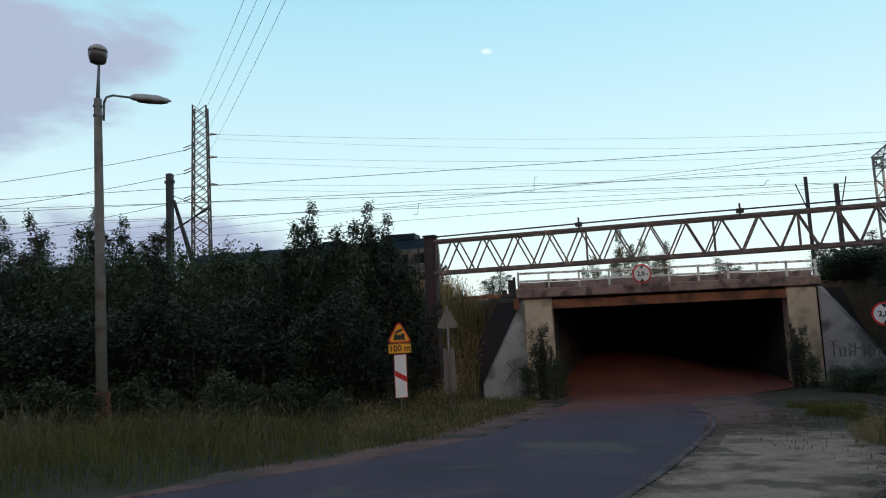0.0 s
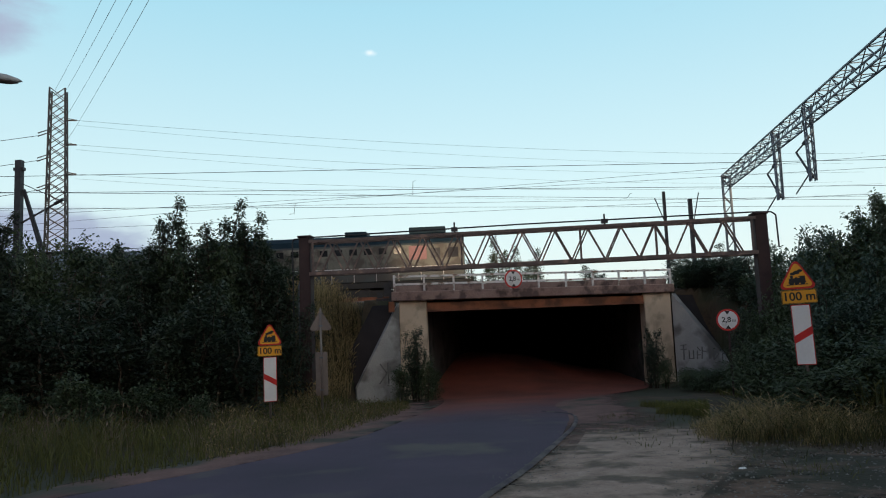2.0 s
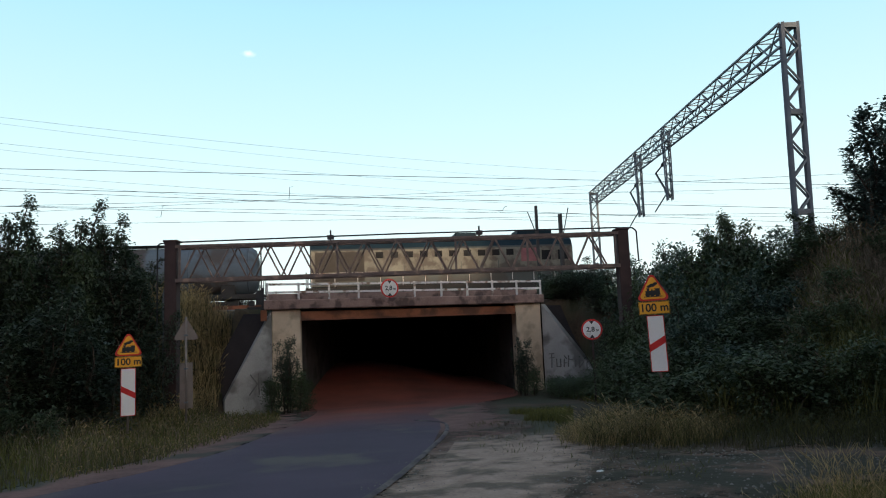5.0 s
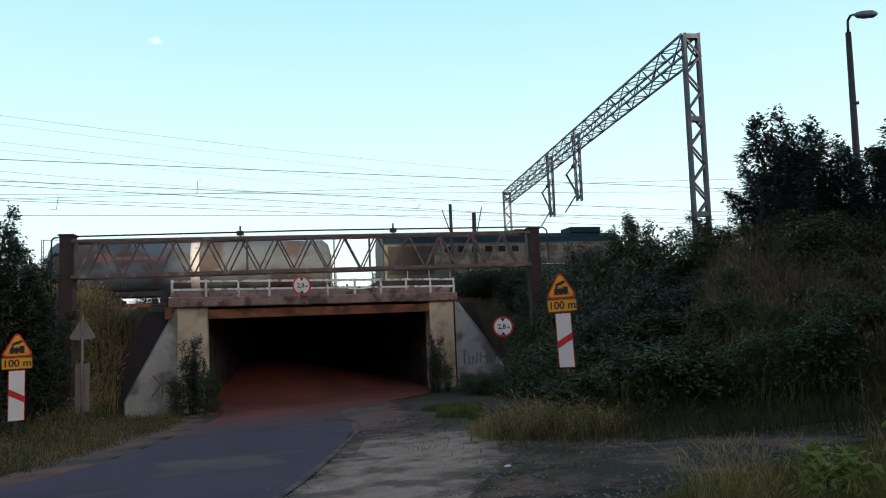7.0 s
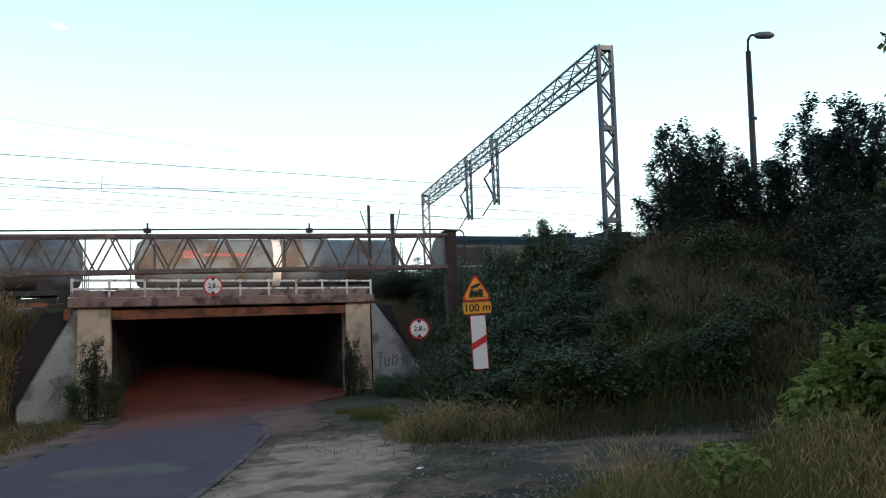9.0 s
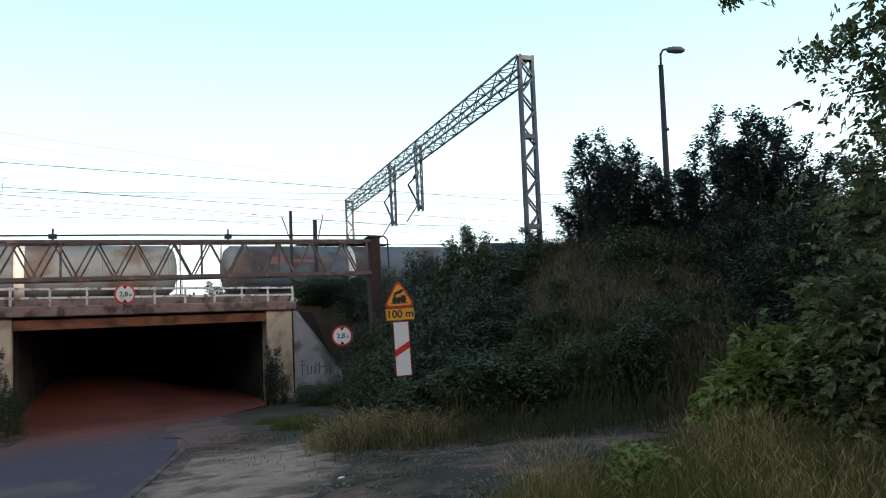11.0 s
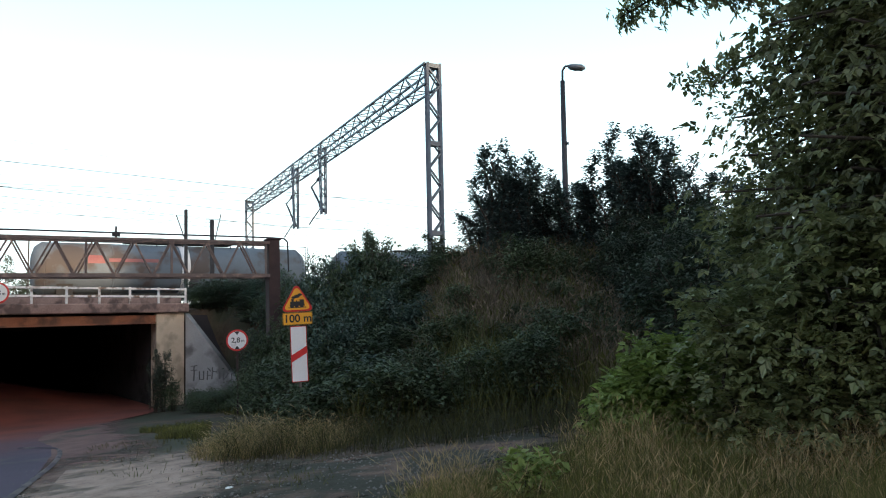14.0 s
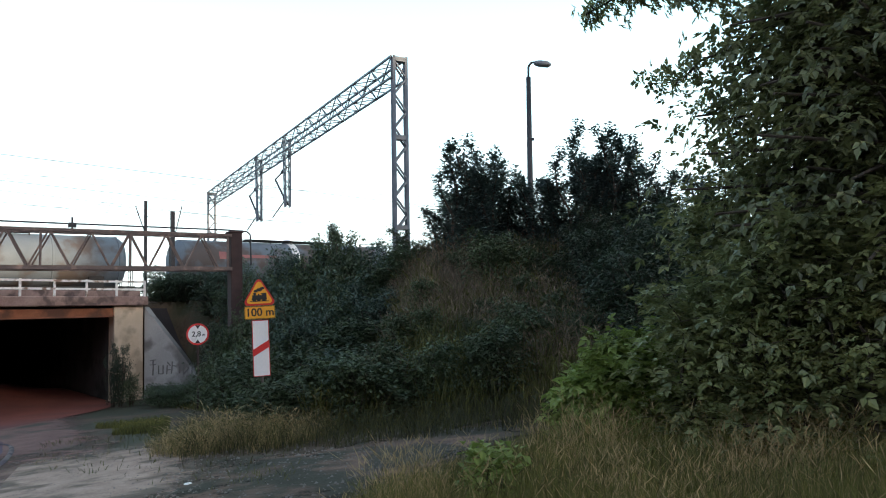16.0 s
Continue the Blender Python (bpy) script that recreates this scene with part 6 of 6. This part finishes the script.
def blades(name, spots, h0, h1, width, material, label, heads=0.0, lean=0.35, seed=1):
    """Grass: bent blades, some with a seed head, rooted at the given spots."""
    g = np.random.default_rng(seed)
    V, Fc = [], []
    for x, y, z, k in spots:
        h = g.uniform(h0, h1) * k
        a, b = g.uniform(0, 6.283), g.uniform(0, 6.283)
        ln = lean * h * g.uniform(0.2, 1.0)
        dx, dy = math.cos(a) * ln, math.sin(a) * ln
        wx, wy = math.cos(b) * width, math.sin(b) * width
        n = len(V)
        for f, w in ((0, 1.0), (0.45, 0.85), (0.8, 0.55)):
            bx, by, bz = x + dx * f * f, y + dy * f * f, z - 0.03 * (f == 0) + h * (f - 0.12 * f * f)
            V += [(bx - wx * w, by - wy * w, bz), (bx + wx * w, by + wy * w, bz)]
        V.append((x + dx * 1.1, y + dy * 1.1, z + h * 0.88))
        Fc += [(n, n + 1, n + 3, n + 2), (n + 2, n + 3, n + 5, n + 4), (n + 4, n + 5, n + 6)]
        if g.random() < heads:
            tx, ty, tz = x + dx * 0.85, y + dy * 0.85, z + h * 0.78
            e = (x + dx * 1.45, y + dy * 1.45, z + h * 0.90)
            r = width * 3.2
            n = len(V)
            V += [(tx, ty, tz), ((tx + e[0]) / 2 - r, (ty + e[1]) / 2, (tz + e[2]) / 2), ((tx + e[0]) / 2 + r, (ty + e[1]) / 2, (tz + e[2]) / 2), e, ((tx + e[0]) / 2, (ty + e[1]) / 2 - r, (tz + e[2]) / 2), ((tx + e[0]) / 2, (ty + e[1]) / 2 + r, (tz + e[2]) / 2)]
            Fc += [(n, n + 1, n + 3, n + 2), (n, n + 4, n + 3, n + 5)]
    return tagged(raw(name, V, Fc, material), label, "grass", kind="stuff")


def left_edge(y):
    """The road's left edge."""
    for (x0, y0), (x1, y1) in zip(ROAD_L, ROAD_L[1:]):
        if y0 <= y <= y1:
            return x0 + (x1 - x0) * (y - y0) / (y1 - y0)
    return -30 if y < -4 else 3.6


def scatter(n, seed, az0, az1, d0, d1, keep, clump=0.0, tall=None):
    g = np.random.default_rng(seed)
    out = []
    while len(out) < n:
        az, d = g.uniform(az0, az1), math.sqrt(g.uniform(d0 * d0, d1 * d1))
        v = polar(az, d)
        if clump and noise.noise((v.x * 0.9, v.y * 0.9, seed)) < clump:
            if g.random() < 0.75:
                continue
        if keep(v.x, v.y):
            out.append((v.x, v.y, gz(v.x, v.y), tall(v.x, v.y) if tall else 1.0))
    return out


def on_left(x, y):
    return x < left_edge(y) - 0.25 - 0.25 * noise.noise((y, 0, 0)) and up(x, y)[1] < 24.5


def verge_height(x, y):
    return min(1.0, 0.22 + 0.24 * max(0, left_edge(y) - x)) * (0.75 + 0.5 * noise.noise((x * 0.7, y * 0.7, 4)))


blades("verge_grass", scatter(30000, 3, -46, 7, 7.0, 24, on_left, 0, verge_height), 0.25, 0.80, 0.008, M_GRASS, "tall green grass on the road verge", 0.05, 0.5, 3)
blades("verge_dry_grass", scatter(3000, 4, -46, 8, 12.5, 21, on_left, 0.05, verge_height), 0.5, 1.15, 0.004, M_STALK, "dry grass stalks in the road verge", 0.4, 0.35, 4)

blades("verge_gold_grass", scatter(2600, 44, -9, 8.5, 11.0, 22, on_left, -0.05, verge_height), 0.3, 0.75, 0.0045, M_DRYGRASS, "golden dry grass clumps in the road verge", 0.4, 0.6, 44)


def mound(x, y):
    az, d = math.degrees(math.atan2(x, y)), math.hypot(x, y)
    edge = 40.4 + 3.0 * noise.noise((d * 1.3, 0, 5)) + max(0, d - 5.6) * 6.2
    return az > edge and d < 9.6


def mound_height(x, y):
    """Shorter towards the path, and uneven from clump to clump."""
    az, d = math.degrees(math.atan2(x, y)), math.hypot(x, y)
    k = sstep(0, 9, az - 39.4 - max(0, d - 5.6) * 6.2)
    return (0.45 + 0.5 * k) * (1.0 + 0.55 * noise.noise((x * 1.3, y * 1.3, 2)))


blades("meadow_grass", scatter(76000, 7, 36, 92, 4.2, 9.6, mound, 0, mound_height), 0.15, 0.60, 0.0014, M_MEADOW, "tall green meadow grass beside the path", 0.1, 0.30, 7)
blades("meadow_dry_grass", scatter(6500, 8, 36, 92, 4.2, 9.6, mound, 0.1, mound_height), 0.30, 0.84, 0.0010, M_DRYGRASS, "dry golden meadow grass with seed heads", 0.8, 0.30, 8)
TUFTS = ((6.4, 9.7, 0.9), (7.1, 9.3, 1.0), (7.0, 10.6, 1.1), (8.3, 9.6, 0.5))


def tuft_height(x, y):
    r = min(math.hypot(x - a, (y - b) * 1.3) / c for a, b, c in TUFTS)
    return max(0.15, 1.15 - 0.75 * r)


def in_tuft(x, y):
    return min(math.hypot(x - a, (y - b) * 1.3) / c for a, b, c in TUFTS) < 1.0 + 0.5 * noise.noise((x * 1.5, y * 1.5, 0))


blades("tuft_grass", scatter(3600, 9, 28.0, 46, 10.0, 14.5, in_tuft, 0, tuft_height), 0.25, 0.7, 0.0026, M_DRYGRASS, "dry grass tufts at the foot of the embankment", 0.3, 0.9, 9)
blades("tuft_blades", scatter(3600, 29, 28.0, 46, 10.0, 14.5, in_tuft, 0, tuft_height), 0.2, 0.6, 0.003, M_GRASS, "green blades among the dry grass tufts", 0.1, 0.9, 29)
blades("tuft_green", scatter(7000, 19, 31.0, 60, 10.2, 15.0, lambda x, y: noise.noise((x * 0.6, y * 0.6, 8)) > -0.2), 0.12, 0.55, 0.0035, M_GRASS, "green weeds and grass at the foot of the embankment", 0.1, 0.9, 19)
blades("foot_grass", scatter(9000, 10, 24, 54, 11.0, 24, lambda x, y: up(x, y)[0] > SLOT_R + 0.3 - max(0, 26 - y) * 0.05, -0.1), 0.06, 0.26, 0.006, M_GRASS, "short grass before the embankment", 0.05, 0.6, 10)
blades("mouth_grass", scatter(4500, 33, 18, 30, 12.8, 19, lambda x, y: x > 7.2 + (y - 13) * 0.2 + 0.8 * noise.noise((x, y, 6)), -0.05), 0.05, 0.2, 0.004, M_MEADOW, "short trodden grass by the underpass mouth", 0.05, 0.6, 33)
blades("bank_grass", scatter(4200, 12, -2.5, 7.0, 20.5, 28.5, lambda x, y: up(x, y)[0] < SLOT_L - 2.7 - max(0, 25.3 - up(x, y)[1]) * 0.1, 0, lambda x, y: sstep(20.3, 23.0, math.hypot(x, y))), 0.5, 1.2, 0.006, M_DRYGRASS, "tall dry grass on the bank by the bridge", 0.3, 0.3, 12)
blades("bank_weeds", scatter(3600, 22, -2.5, 7.0, 20.5, 28.5, lambda x, y: up(x, y)[0] < SLOT_L - 2.7 - max(0, 25.3 - up(x, y)[1]) * 0.1, 0, lambda x, y: sstep(20.3, 23.0, math.hypot(x, y))), 0.3, 0.9, 0.008, M_GRASS, "green weeds on the bank by the bridge", 0.1, 0.5, 22)
blades("slope_grass", scatter(12000, 13, 43, 68, 13.2, 21.0, lambda x, y: noise.noise((x * 0.5, y * 0.5, 1)) > -0.25), 0.4, 1.2, 0.0045, M_STALK, "tall dry stalks on the embankment slope", 0.5, 0.3, 13)
blades("slope_weeds", scatter(11000, 43, 40, 70, 12.4, 21.0, lambda x, y: noise.noise((x * 0.5, y * 0.5, 3)) > -0.3), 0.4, 1.1, 0.009, M_GRASS, "tall green weeds on the embankment slope", 0.1, 0.5, 43)
blades("lot_grass", scatter(1100, 14, 12, 40, 8, 16, lambda x, y: x > 4.3 + max(0, y - 11) * 0.42, 0.22), 0.04, 0.14, 0.006, M_GRASS, "sparse short grass on the trampled sand", 0, 0.7, 14)


def sun_blocking_woods():
    """Unseen trees, added behind the eye to block low sun, with a lower stretch."""
    g = np.random.default_rng(21)
    V, Fc = [], []
    for k in range(34000):
        az = g.uniform(95, 320)
        d = g.uniform(60, 72)
        v = polar(az, d)
        side = v.x * math.cos(sa) - v.y * math.sin(sa)      # across the sun's way
        tall = 17.0 - 10.0 * sstep(52, 66, abs(az - SUN_AZ))
        # the lower stretch lets a strip of sun through to the train
        low = 11.3 if -5.6 < side < 8 else tall + 2.0 * noise.noise((az * 0.3, 0, 1))
        z = g.uniform(0, low)
        s = g.uniform(0.8, 1.5)
        q = Euler((g.uniform(0, 6), g.uniform(0, 6), g.uniform(0, 6))).to_matrix()
        n = len(V)
        for c in ((-s, 0, 0), (0, -s * 0.6, 0), (s, 0, 0), (0, s * 0.6, 0)):
            p = q @ Vector(c)
            V.append((v.x + p.x, v.y + p.y, max(0, z + p.z)))
        Fc.append((n, n + 1, n + 2, n + 3))
    tagged(raw("woods", V, Fc, M_LEAF_DARK), "unseen belt of trees added to block the low sun", "woods", kind="stuff")


sun_blocking_woods()


# ---------------------------------------------------------------- what moves
SPEED, FRONT0 = 4.93, -9.8


def motions():
    def ride(ob, offset):
        walk(ob, [(t, TRK @ pose(FRONT0 + SPEED * t - offset, 45, 0)) for t in (0, 8, 16)])
    ride(loco, -0.75)
    for i, tk in enumerate(tanks):
        ride(tk, 19.8 + 18.8 * i)


motions()
